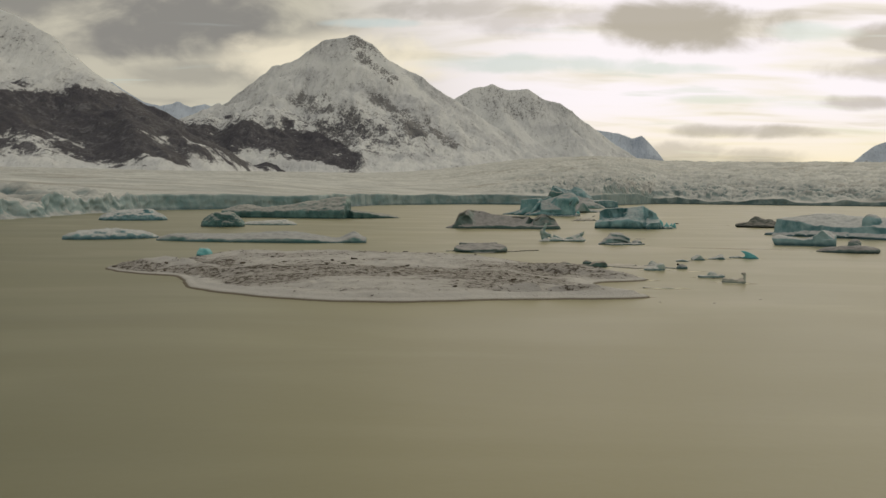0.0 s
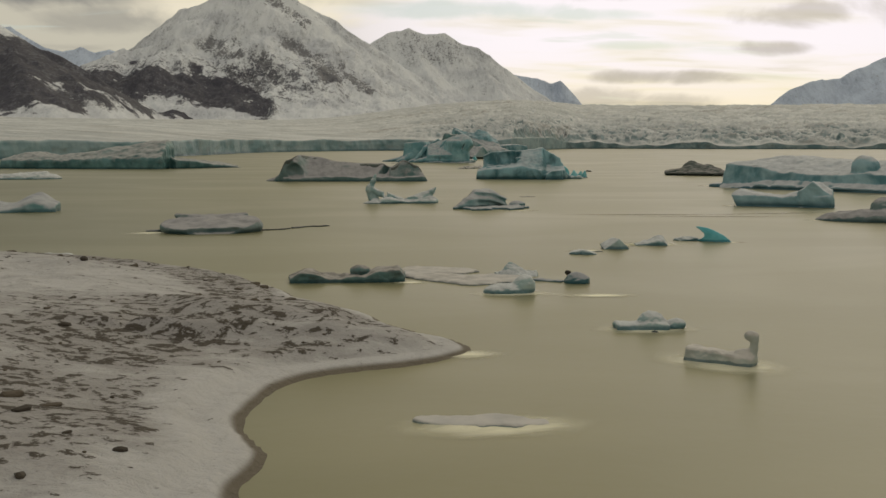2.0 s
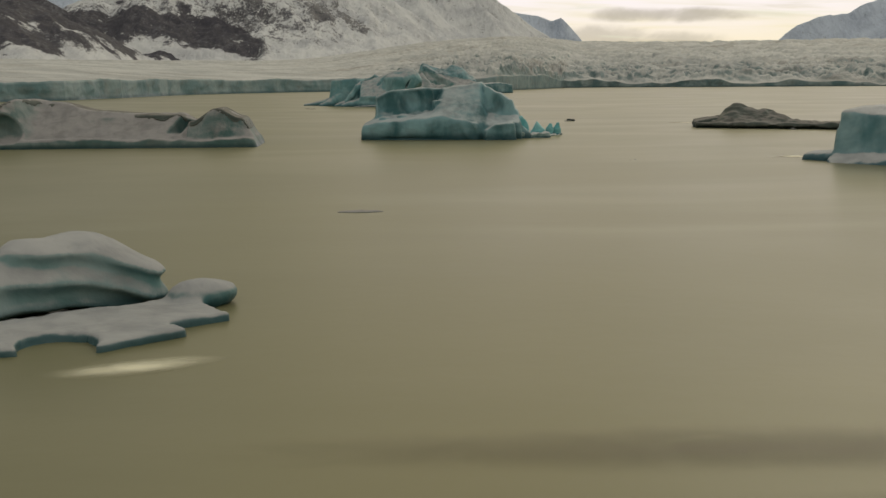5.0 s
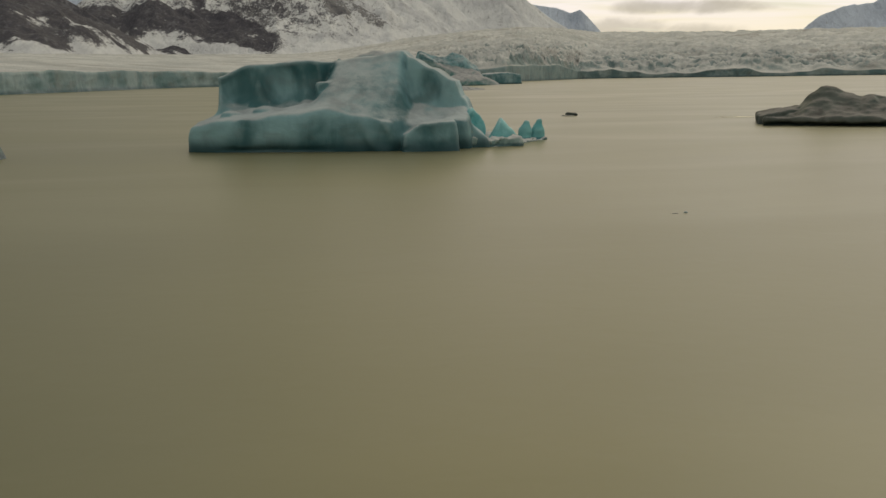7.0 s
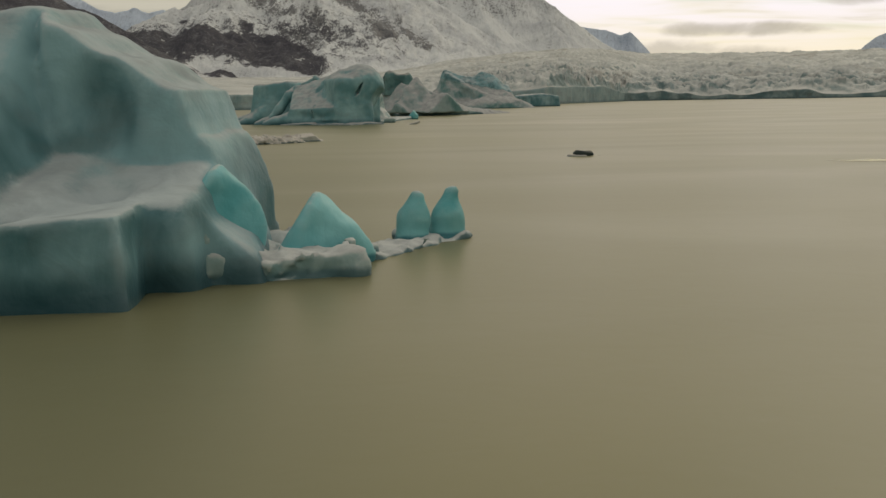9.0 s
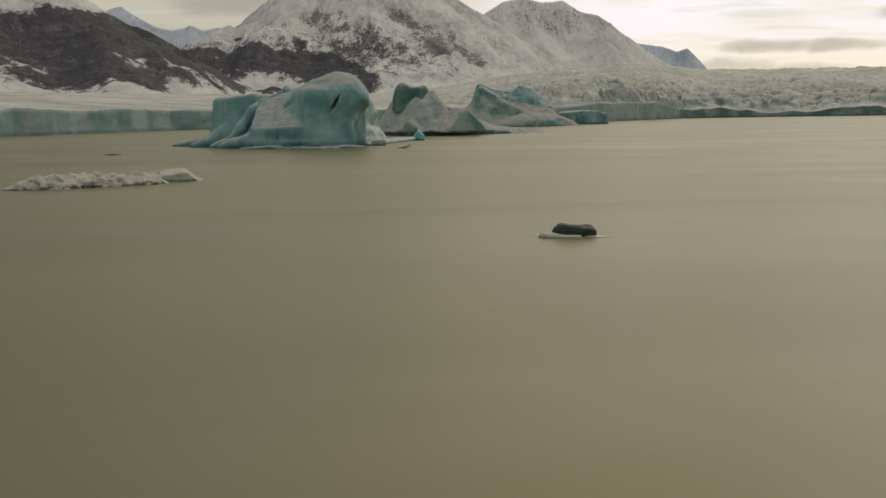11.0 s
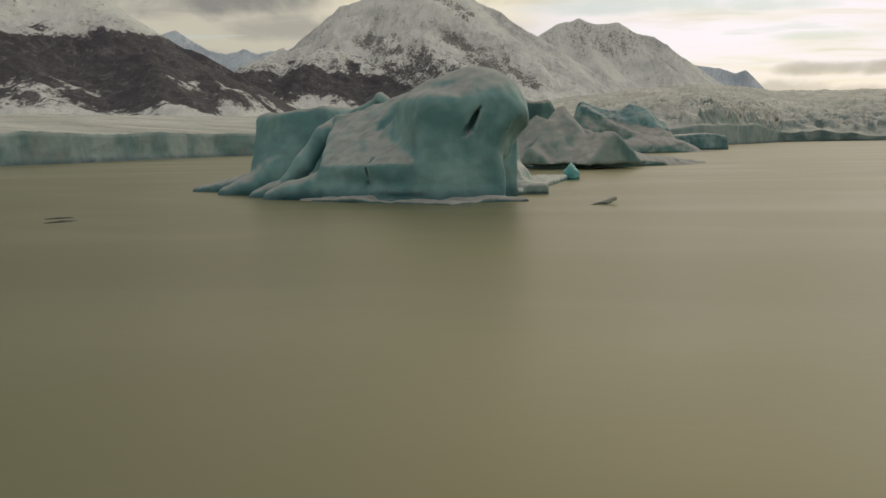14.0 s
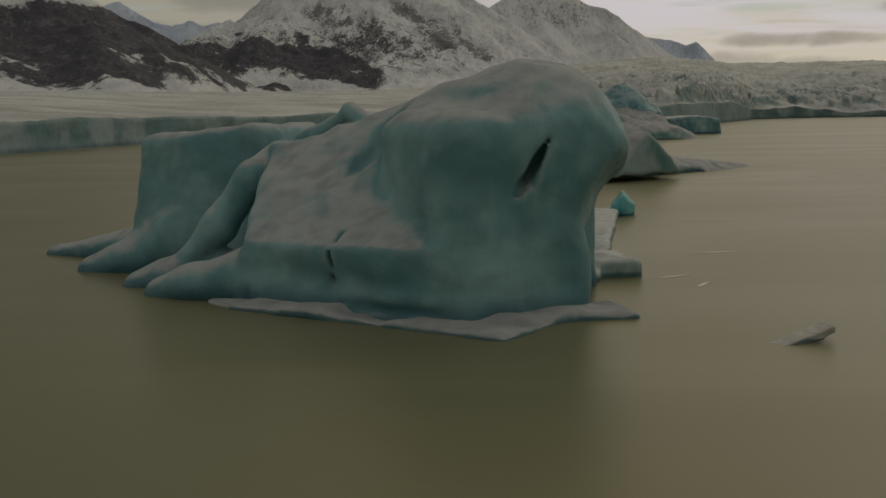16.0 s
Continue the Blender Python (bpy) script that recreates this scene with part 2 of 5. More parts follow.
def perlin(x, y, z):
    """Gradient noise, about -0.7 to 0.7, on arrays."""
    xi, yi, zi = np.floor(x).astype(int), np.floor(y).astype(int), np.floor(z).astype(int)
    xf, yf, zf = x - xi, y - yi, z - zi
    fade = [t * t * t * (t * (t * 6 - 15) + 10) for t in (xf, yf, zf)]
    xi, yi, zi = xi & 255, yi & 255, zi & 255
    total = 0.0
    for dx in (0, 1):
        px = PERM[xi + dx]
        wx = fade[0] if dx else 1 - fade[0]
        for dy in (0, 1):
            py = PERM[px + yi + dy]
            wy = fade[1] if dy else 1 - fade[1]
            for dz in (0, 1):
                g = GRAD[PERM[py + zi + dz]]
                wz = fade[2] if dz else 1 - fade[2]
                total = total + wx * wy * wz * (g[..., 0] * (xf - dx) + g[..., 1] * (yf - dy) + g[..., 2] * (zf - dz))
    return total


def fbm(x, y, z, scale, octaves=4, gain=0.5, ridged=False):
    out, amp = 0.0, 1.0
    for k in range(octaves):
        f = scale * 2.03 ** k
        v = perlin(x * f + 17.3 * k, y * f - 9.1 * k, z * f + 4.7 * k)
        out = out + amp * ((0.5 - 2 * np.abs(v)) if ridged else v)
        amp *= gain
    return out


def smooth(a, lo, hi):
    t = np.clip((a - lo) / (hi - lo), 0, 1)
    return t * t * (3 - 2 * t)


def mesh_from(name, verts, faces, mat, soft=True):
    me = bpy.data.meshes.new(name)
    verts = np.asarray(verts, dtype=np.float32)
    faces = np.asarray(faces, dtype=np.int32)
    me.vertices.add(len(verts))
    me.vertices.foreach_set("co", verts.ravel())
    me.loops.add(faces.size)
    me.loops.foreach_set("vertex_index", faces.ravel())
    me.polygons.add(len(faces))
    me.polygons.foreach_set("loop_start", np.arange(len(faces), dtype=np.int32) * faces.shape[1])
    me.polygons.foreach_set("use_smooth", np.full(len(faces), soft))
    me.update(calc_edges=True)
    me.validate()
    me.materials.append(mat)
    return me


def grid_faces(nu, nv):
    i = (np.arange(nu - 1)[:, None] * nv + np.arange(nv - 1)[None, :]).ravel()
    return np.stack([i, i + nv, i + nv + 1, i + 1], 1)


def skin(field, lo, hi, step):
    """The zero surface of field(u, v, z) in a box, as vertices and quads (surface nets)."""
    ax = [np.arange(a, b + step, step) for a, b in zip(lo, hi)]
    wide = 4 * step
    cx = [np.arange(a, b + 2 * wide, wide) for a, b in zip(lo, hi)]
    C = field(*np.meshgrid(*cx, indexing="ij"))
    low, high, near = C[:-1, :-1, :-1], C[:-1, :-1, :-1], np.abs(C[:-1, :-1, :-1])
    for i, j, k in itertools.product((0, 1), repeat=3):
        c = C[i:C.shape[0] - 1 + i, j:C.shape[1] - 1 + j, k:C.shape[2] - 1 + k]
        low, high, near = np.minimum(low, c), np.maximum(high, c), np.minimum(near, np.abs(c))
    busy = ((low < 0) & (high > 0)) | (near < 1.1 * wide)
    cell = [np.minimum(np.arange(len(a)) // 4, n - 1) for a, n in zip(ax, busy.shape)]
    at = np.ix_(*cell)
    F, busy = np.where(low[at] < 0, -1.0, 1.0), busy[at]
    i, j, k = np.nonzero(busy)
    F[busy] = field(ax[0][i], ax[1][j], ax[2][k])
    F[0], F[-1], F[:, 0], F[:, -1], F[:, :, 0], F[:, :, -1] = (np.maximum(a, 1e-3) for a in (F[0], F[-1], F[:, 0], F[:, -1], F[:, :, 0], F[:, :, -1]))
    S = F < 0
    shape = tuple(s - 1 for s in F.shape)
    count, pos = np.zeros(shape), np.zeros(shape + (3,))
    corner = lambda A, o: A[o[0]:o[0] + shape[0], o[1]:o[1] + shape[1], o[2]:o[2] + shape[2]]
    for axis in range(3):
        for a in (0, 1):
            for b in (0, 1):
                o = [a, b]
                o.insert(axis, 0)
                p = list(o)
                p[axis] = 1
                f0, f1 = corner(F, o), corner(F, p)
                cross = (f0 < 0) != (f1 < 0)
                t = np.where(cross, f0 / np.where(cross, f0 - f1, 1), 0)
                count += cross
                for k in range(3):
                    pos[..., k] += np.where(cross, (t if k == axis else o[k]), 0)
    cells = count > 0
    index = np.full(shape, -1)
    index[cells] = np.arange(cells.sum())
    base = np.stack(np.nonzero(cells), 1)
    verts = (base + pos[cells] / count[cells][:, None]) * step + np.array(lo)
    quads = []
    for axis in range(3):
        b, c = [k for k in range(3) if k != axis]
        lo_s = [slice(1, -1)] * 3
        lo_s[axis] = slice(0, -1)
        hi_s = list(lo_s)
        hi_s[axis] = slice(1, None)
        s0, s1 = S[tuple(lo_s)], S[tuple(hi_s)]
        at = np.stack(np.nonzero(s0 != s1), 1)
        flip = s0[tuple(at.T)]
        at = at + [0 if k == axis else 1 for k in range(3)]
        ring = []
        for db, dc in ((1, 1), (0, 1), (0, 0), (1, 0)):
            q = at.copy()
            q[:, b] -= db
            q[:, c] -= dc
            ring.append(index[tuple(q.T)])
        ring = np.stack(ring, 1)
        turn = flip if axis != 1 else ~flip
        ring[~turn] = ring[~turn][:, ::-1]
        quads.append(ring)
    return verts, np.concatenate(quads)


def smin(a, b, k):
    h = np.clip(0.5 + 0.5 * (b - a) / k, 0, 1)
    return b * (1 - h) + a * h - k * h * (1 - h)


def smax(a, b, k):
    return -smin(-a, -b, k)


def turned(u, v, z, c, yaw=0.0, lean=0.0):
    """Local coordinates about c, turned by yaw (about z) and leaned (about the local v axis), in degrees."""
    u, v, z = u - c[0], v - c[1], z - c[2]
    a, b = radians(yaw), radians(lean)
    u, v = u * math.cos(a) + v * math.sin(a), -u * math.sin(a) + v * math.cos(a)
    return u * math.cos(b) + z * math.sin(b), v, -u * math.sin(b) + z * math.cos(b)


def blob(u, v, z, c, r, yaw=0.0, lean=0.0):
    u, v, z = turned(u, v, z, c, yaw, lean)
    q = np.sqrt((u / r[0]) ** 2 + (v / r[1]) ** 2 + (z / r[2]) ** 2) + 1e-6
    g = np.sqrt((u / r[0] ** 2) ** 2 + (v / r[1] ** 2) ** 2 + (z / r[2] ** 2) ** 2) + 1e-6
    return q * (q - 1) / g


def block(u, v, z, c, r, round_, yaw=0.0, lean=0.0, taper=0.0):
    """A rounded box about c with half sizes r; taper narrows it upwards, per metre."""
    u, v, z = turned(u, v, z, c, yaw, lean)
    s = 1 + taper * z
    d = [np.abs(u) * s - r[0] + round_, np.abs(v) * s - r[1] + round_, np.abs(z) - r[2] + round_]
    out = np.sqrt(sum(np.maximum(a, 0) ** 2 for a in d))
    return out + np.minimum(np.maximum(np.maximum(d[0], d[1]), d[2]), 0) - round_


def limb(u, v, z, points, soft=0.15):
    """A chain of tapering rounded bars through points (u, v, z, radius)."""
    f = None
    for (a, b, c, r0), (p, q, s, r1) in zip(points, points[1:]):
        d = (p - a, q - b, s - c)
        t = np.clip(((u - a) * d[0] + (v - b) * d[1] + (z - c) * d[2]) / (d[0] ** 2 + d[1] ** 2 + d[2] ** 2), 0, 1)
        g = np.sqrt((u - a - t * d[0]) ** 2 + (v - b - t * d[1]) ** 2 + (z - c - t * d[2]) ** 2) - r0 - (r1 - r0) * t
        f = g if f is None else smin(f, g, soft)
    return f


def hill(u, knots, heights):
    """A smooth line of heights through a few knots."""
    k = np.asarray(knots, float)
    h = np.asarray(heights, float)
    i = np.clip(np.searchsorted(k, u) - 1, 0, len(k) - 2)
    t = np.clip((u - k[i]) / (k[i + 1] - k[i]), 0, 1)
    return h[i] + (h[i + 1] - h[i]) * t * t * (3 - 2 * t)


def thing(name, label, category, at, yaw, verts, faces, mat, group=""):
    """One free-floating object with its origin at the waterline."""
    ob = new(name, mesh_from(name, verts, faces, mat))
    ob.matrix_world = pose(at[0], at[1], 0, 0, 0, yaw)
    return tagged(ob, label, category, group)


def berg(name, label, at, yaw, field, lo, hi, step, mat, rough=0.25, grain=0.5, seed=0.0, group="icebergs in the lake", flutes=0.0, scallops=0.0):
    """An iceberg from a solid field in its own axes (u along it, v away from the viewer, z up)."""
    def contour(u, v, z):
        f = field(u, v, z)
        near = np.abs(f) < 1.0 + rough
        p, q, w = u[near] + seed, v[near] - seed, z[near]
        fade = np.clip(1.6 - np.abs(f[near]), 0, 1)
        d = rough * fbm(p, q, w * 1.3, grain, 4, 0.5)
        if flutes:
            d = d + flutes * np.abs(perlin(p * 0.8, q * 0.8, w * 0.12))
        if scallops:
            d = d - scallops * fbm(p + 31, q, w * 0.8, 0.33, 2, 0.45, True)
        f[near] += fade * d
        return f
    verts, faces = skin(contour, lo, hi, step)
    category = "iceberg" if name == "iceberg" else "floating ice"
    return thing(name, label, category, at, yaw, verts, faces, mat, group)


def berg_part(parent, name, field, lo, hi, step, mat, label="", rough=0.06, grain=1.2, seed=0.0):
    """A piece of a berg with a look of its own, in the berg's axes."""
    verts, faces = skin(lambda u, v, z: field(u, v, z) + rough * fbm(u + seed, v, z, grain, 3), lo, hi, step)
    ob = new(name, mesh_from(name, verts, faces, mat))
    ob.parent = parent
    if label:
        ob["label"] = label
    return ob


# ---- lake ----
def lake():
    size = 4800
    ob = new("water", mesh_from("water", [(-size, -size, 0), (size, -size, 0), (size, size, 0), (-size, size, 0)], [(0, 1, 2, 3)], M_WATER))
    tagged(ob, "flat olive-tan silty glacial lake water, almost still", "lake", kind="structure")


lake()


# ---- glacier and mountains ----
def glacier_material():
    m, n = material("crevassed_glacier_snow")
    geo = n.add("ShaderNodeNewGeometry")
    pos = geo.outputs["Position"]
    nz = n.add("ShaderNodeSeparateXYZ", None, i0=geo.outputs["Normal"]).outputs[2]
    crack = n.add("ShaderNodeAttribute", dict(attribute_name="crevasse")).outputs["Fac"]
    mid = n.noise(n.stretch(pos, 0.6, 1.0, 1.0), 0.035, 6.0, 0.62, 0.5)
    fine = n.noise(pos, 0.22, 6.0, 0.65)
    snow = n.mix(n.ramp(mid, 0.35, 0.65), rgb(0.58, 0.58, 0.57), rgb(0.39, 0.40, 0.40))
    ice = n.mix(n.ramp(fine, 0.35, 0.65), rgb(0.075, 0.128, 0.142), rgb(0.25, 0.315, 0.325))
    steep = n.math("ADD", n.math("SUBTRACT", 1.0, nz), n.math("MULTIPLY", n.math("SUBTRACT", fine, 0.5), 0.6))
    # hollows take bare blue ice plus crevasse shade put into the colour
    bare = n.math("MAXIMUM", n.ramp(steep, 0.02, 0.42), n.math("MULTIPLY", crack, n.ramp(fine, 0.30, 0.58)))
    col = n.mix(bare, snow, ice)
    grit = n.math("MULTIPLY", n.ramp(n.noise(n.stretch(pos, 0.35, 1.0, 1.0), 0.02, 7.0, 0.7, 1.0), 0.50, 0.68), 0.60)
    col = n.mix(grit, col, rgb(0.24, 0.215, 0.19))
    finish(n, col, 0.75, n.math("MULTIPLY_ADD", fine, 0.6, mid), 2.5, 0.7)
    return m


def mountain_material(name, snow, rock, scrub, rocky):
    m, n = material(name)
    geo = n.add("ShaderNodeNewGeometry")
    pos = geo.outputs["Position"]
    nz = n.add("ShaderNodeSeparateXYZ", None, i0=geo.outputs["Normal"]).outputs[2]
    height = n.add("ShaderNodeSeparateXYZ", None, i0=pos).outputs[2]
    veg = n.add("ShaderNodeAttribute", dict(attribute_name="scrub")).outputs["Fac"]
    big = n.noise(pos, 0.005, 4.0, 0.55, 0.6)
    gully = n.noise(n.stretch(pos, 1.0, 0.22, 0.42), 0.060, 6.0, 0.68, 0.9)
    mid = n.noise(n.stretch(pos, 1.0, 0.6, 0.7), 0.034, 7.0, 0.68, 0.6)
    fine = n.noise(n.stretch(pos, 1.0, 0.5, 1.0), 0.13, 5.0, 0.72)
    white = n.mix(n.ramp(n.math("MULTIPLY_ADD", big, 0.6, n.math("MULTIPLY", gully, 0.4)), 0.38, 0.62), snow, n.vec("MULTIPLY", snow[:3], (0.74, 0.745, 0.775)))
    stone = n.mix(fine, rock, n.vec("MULTIPLY", rock[:3], (2.0, 1.95, 1.95)))
    crag = n.add("ShaderNodeAttribute", dict(attribute_name="crag")).outputs["Fac"]
    bare = n.math("ADD", n.math("MULTIPLY_ADD", gully, 0.80, n.math("MULTIPLY", big, 0.60)), n.math("MULTIPLY_ADD", fine, 0.80, n.math("MULTIPLY", n.math("SUBTRACT", 0.80, nz), 0.65)))
    bare = n.math("ADD", bare, n.math("MULTIPLY_ADD", n.ramp(height, 70.0, 170.0), 0.12, -0.21))
    dust = n.math("MULTIPLY", n.ramp(bare, rocky - 0.08, rocky + 0.22), 0.32)
    cliffs = n.math("MULTIPLY", n.ramp(n.math("ADD", n.math("MULTIPLY_ADD", crag, 0.42, bare), n.math("MULTIPLY", n.math("SUBTRACT", fine, 0.5), 0.5)), rocky + 0.10, rocky + 0.34), 0.85)
    col = n.mix(n.math("MAXIMUM", dust, cliffs), white, stone)
    brush = n.mix(n.ramp(fine, 0.35, 0.66), scrub, n.vec("MULTIPLY", scrub[:3], (1.8, 1.75, 1.75)))
    flecks = n.ramp(n.math("MULTIPLY_ADD", mid, 0.6, n.math("MULTIPLY", fine, 0.4)), 0.50, 0.64)
    brush = n.mix(n.math("MULTIPLY", flecks, 0.20), brush, n.vec("MULTIPLY", snow[:3], (0.62, 0.61, 0.63)))
    thick = n.math("ADD", veg, n.math("MULTIPLY_ADD", n.math("SUBTRACT", mid, 0.5), 2.1, n.math("MULTIPLY", n.math("SUBTRACT", fine, 0.5), 1.5)))
    col = n.mix(n.math("MULTIPLY", n.ramp(thick, 0.20, 0.66), 0.95), col, brush)
    finish(n, col, 0.85, n.math("MULTIPLY_ADD", fine, 0.35, gully), 12.0, 0.7)
    return m


M_GLACIER = glacier_material()
M_MOUNT = mountain_material("snowy_mountain_rock", rgb(0.70, 0.71, 0.73), rgb(0.080, 0.079, 0.085), rgb(0.015, 0.0135, 0.026), 1.11)
# far peaks: blue of the distance haze is put into snow and rock colours
M_FAR_HAZE = mountain_material("haze_tinted_snowy_rock", rgb(0.58, 0.65, 0.78), rgb(0.17, 0.215, 0.30), rgb(0.10, 0.10, 0.12), 1.08)

CENTRE = np.array([50.0, 300.0])
FRONT = np.array([(-125, 215), (-112, 262), (-112, 310), (-114, 360), (-102, 430), (-78, 470), (-57, 500), (-48, 540), (-43, 600), (-30, 650), (0, 700), (30, 730), (70, 735), (104, 722),
                  (128, 775), (151, 832), (166, 872), (200, 890), (260, 872), (345, 858), (600, 830), (1300, 700)], float)


def attribute(me, name, values):
    a = me.attributes.new(name, "FLOAT", "POINT")
    a.data.foreach_set("value", np.asarray(values, dtype=np.float32))


def glacier():
    rel = FRONT - CENTRE
    bear = np.degrees(np.arctan2(rel[:, 0], rel[:, 1]))
    # columns: dense in the stretch that is looked at
    b = np.concatenate([np.linspace(-118, -40, 220)[:-1], np.linspace(-40, 35, 900)[:-1], np.linspace(35, 65, 120)])
    r = np.interp(b, bear, np.hypot(rel[:, 0], rel[:, 1]))
    fx, fy = CENTRE[0] + np.sin(np.radians(b)) * r, CENTRE[1] + np.cos(np.radians(b)) * r
    wob = fbm(fx, fy, fx * 0, 0.025, 3, 0.4) * 8
    r = r + wob
    # rows behind the front
    s = np.concatenate([np.linspace(0, 60, 34)[:-1], 60 * (3800 / 60) ** np.linspace(0, 1, 190)])
    B, Sx = np.meshgrid(b, s, indexing="ij")
    Rr = r[:, None] + Sx
    X, Y = CENTRE[0] + np.sin(np.radians(B)) * Rr, CENTRE[1] + np.cos(np.radians(B)) * Rr
    right = smooth(B, -6, 6)
    far_left = smooth(-B, 54, 68)
    lip = 6.2 - 3.0 * far_left + far_left * 4.5 * fbm(X, Y, X * 0 + 6, 0.05, 3, 0.55) + 1.6 * fbm(X, Y, X * 0, 0.02, 2) - (2.6 + 5.0 * fbm(X, Y, X * 0 + 8, 0.03, 3)) * smooth(B, 10.6, 12.5) + 1.5 * smooth(B, 6, 8) * smooth(-B, -11, -10)
    rise = right * 108 * (1 - np.exp(-Sx / 1400)) + (1 - right) * (0.018 * Sx + 8 * (1 - np.exp(-Sx / 300)))
    amp = right * (1.6 + 5.5 * np.exp(-Sx / 500)) * smooth(Sx, 0, 14) + far_left * (2.2 + 2.0 * smooth(Sx, 0, 20)) + (1 - right) * (0.35 + 0.9 * smooth(Sx, 150, 500))
    wx = X + 8 * fbm(X, Y, X * 0, 0.02, 2)
    cre = 0.75 * fbm(wx * 0.6, Y * 1.5, X * 0, 0.04, 3, 0.55, True) + 0.55 * fbm(wx, Y * 1.3, X * 0 + 3, 0.13, 3, 0.6, True)
    Z = lip + rise + amp * cre + right * 3.5 * fbm(X, Y, X * 0, 0.006, 3) * smooth(Sx, 40, 300)
    verts = np.stack([X, Y, Z], -1).reshape(-1, 3)
    me = mesh_from("glacier", verts, grid_faces(len(b), len(s))[:, ::-1], M_GLACIER)
    attribute(me, "crevasse", np.clip((right * np.exp(-Sx / 500) * 0.9 + far_left * 1.2) * smooth(-cre, -0.35, 0.35), 0, 1).ravel())
    ob = new("glacier", me)
    tagged(ob, "grey-white glacier tongue with crevassed surface ending in the lake", "glacier", kind="structure")
    # the ice cliff along the front
    t = np.linspace(0, 1, 16)
    top = Z[:, 0]
    BB, TT = np.meshgrid(b, t, indexing="ij")
    cx, cy = X[:, :1], Y[:, :1]
    ox, oy = np.sin(np.radians(BB)), np.cos(np.radians(BB))
    H = -1.0 + (top[:, None] + 1.0) * TT
    flute = 2.6 * np.abs(perlin(cx * 0.045, cy * 0.045, H * 0.02)) + 0.7 * fbm(cx + H * 0, cy + H * 0, H * 1.5, 0.16, 4) + 1.2 * (1 - TT) ** 4
    push = np.where(TT > 0.97, 0.0, flute * (1 + 2.0 * far_left[:, :1]) * (0.4 + 0.6 * smooth(-TT, -0.95, -0.6)) + 0.3)
    cliff = np.stack([cx - ox * push, cy - oy * push, H], -1).reshape(-1, 3)
    cut = int(np.searchsorted(b, 11.3))
    faces = grid_faces(len(b), len(t))
    split = cut * (len(t) - 1)
    for chosen, mat, label in ((faces[:split], M_CLIFF, "smooth blue vertical ice cliff along the lake"), (faces[split:], M_FRONT, "low broken grey ice front along the lake")):
        used = np.unique(chosen)
        part = new("ice_cliff", mesh_from("ice_cliff", cliff[used], np.searchsorted(used, chosen), mat))
        part.parent = ob
        part["label"] = label


def ridge_height(X, Y, ridges):
    """The highest of several ridges; each falls off to its sides. A ridge: points (x, y, z) and the slope of its flanks."""
    best = np.full(X.shape, -500.0)
    crest = ridges[0][0][0][1]
    for k, (points, slope) in enumerate(ridges):
        this = np.full(X.shape, -500.0)
        for (x0, y0, z0), (x1, y1, z1) in zip(points, points[1:]):
            dx, dy = x1 - x0, y1 - y0
            t = np.clip(((X - x0) * dx + (Y - y0) * dy) / (dx * dx + dy * dy), 0, 1)
            d = np.hypot(X - x0 - t * dx, Y - y0 - t * dy)
            h = z0 + (z1 - z0) * t - slope * d * (1 - 0.25 * smooth(d, 0, 700))
            this = np.maximum(this, h)
        if k:   # spurs stand out in front of the crest only
            this = this - 1.1 * np.maximum(0, Y - crest + 170)
        best = smax(best, this, 12.0)
    return best


def mountain(name, label, x, y, step, ridges, mat, scrub=None, relief=1.0, hills=0.0, crags=None):
    xs, ys = np.arange(x[0], x[1], step), np.arange(y[0], y[1], step)
    X, Y = np.meshgrid(xs, ys, indexing="ij")
    O = X * 0
    wx, wy = X + 45 * fbm(X, Y, O, 0.004, 3), Y + 45 * fbm(X, Y, O + 9, 0.004, 3)
    Z = ridge_height(wx * 0.35 + X * 0.65, wy * 0.5 + Y * 0.5, ridges)
    high = smooth(Z, 20, 350)
    calm = 0.3 + 0.7 * smooth(np.abs(Y - ridges[0][0][0][1]), 30, 260)   # skylines stay as drawn
    Z = Z + relief * calm * ((14 + 30 * high) * (fbm(wx, wy * 0.45, O, 0.0075, 6, 0.56, True) - 0.25) + 9 * fbm(X, Y, O, 0.025, 4, 0.6))
    if hills:
        Z = smax(Z, 30 + hills * (fbm(X, Y, O + 3, 0.004, 4, 0.5) + 0.35 * fbm(X, Y, O, 0.02, 3, 0.5, True)) + (Y - y[0]) * 0.03, 18.0)
    edge = np.minimum(np.minimum(X - x[0], x[1] - X), Y - y[0])
    Z = Z - 160 * (1 - smooth(edge, 0, 260)) ** 2
    verts = np.stack([X, Y, Z], -1).reshape(-1, 3)
    me = mesh_from(name, verts, grid_faces(len(xs), len(ys)), mat)
    attribute(me, "scrub", (scrub(X, Y, Z) if scrub else O).ravel())
    attribute(me, "crag", (crags(X, Y, Z) if crags else O).ravel())
    ob = new(name, me)
    return tagged(ob, label, "mountain", kind="structure")


def line(y, *pts):
    """Ridge points from (x, z) pairs at one depth y, drifting a little nearer towards both ends."""
    return [(px, y, pz) for px, pz in pts]


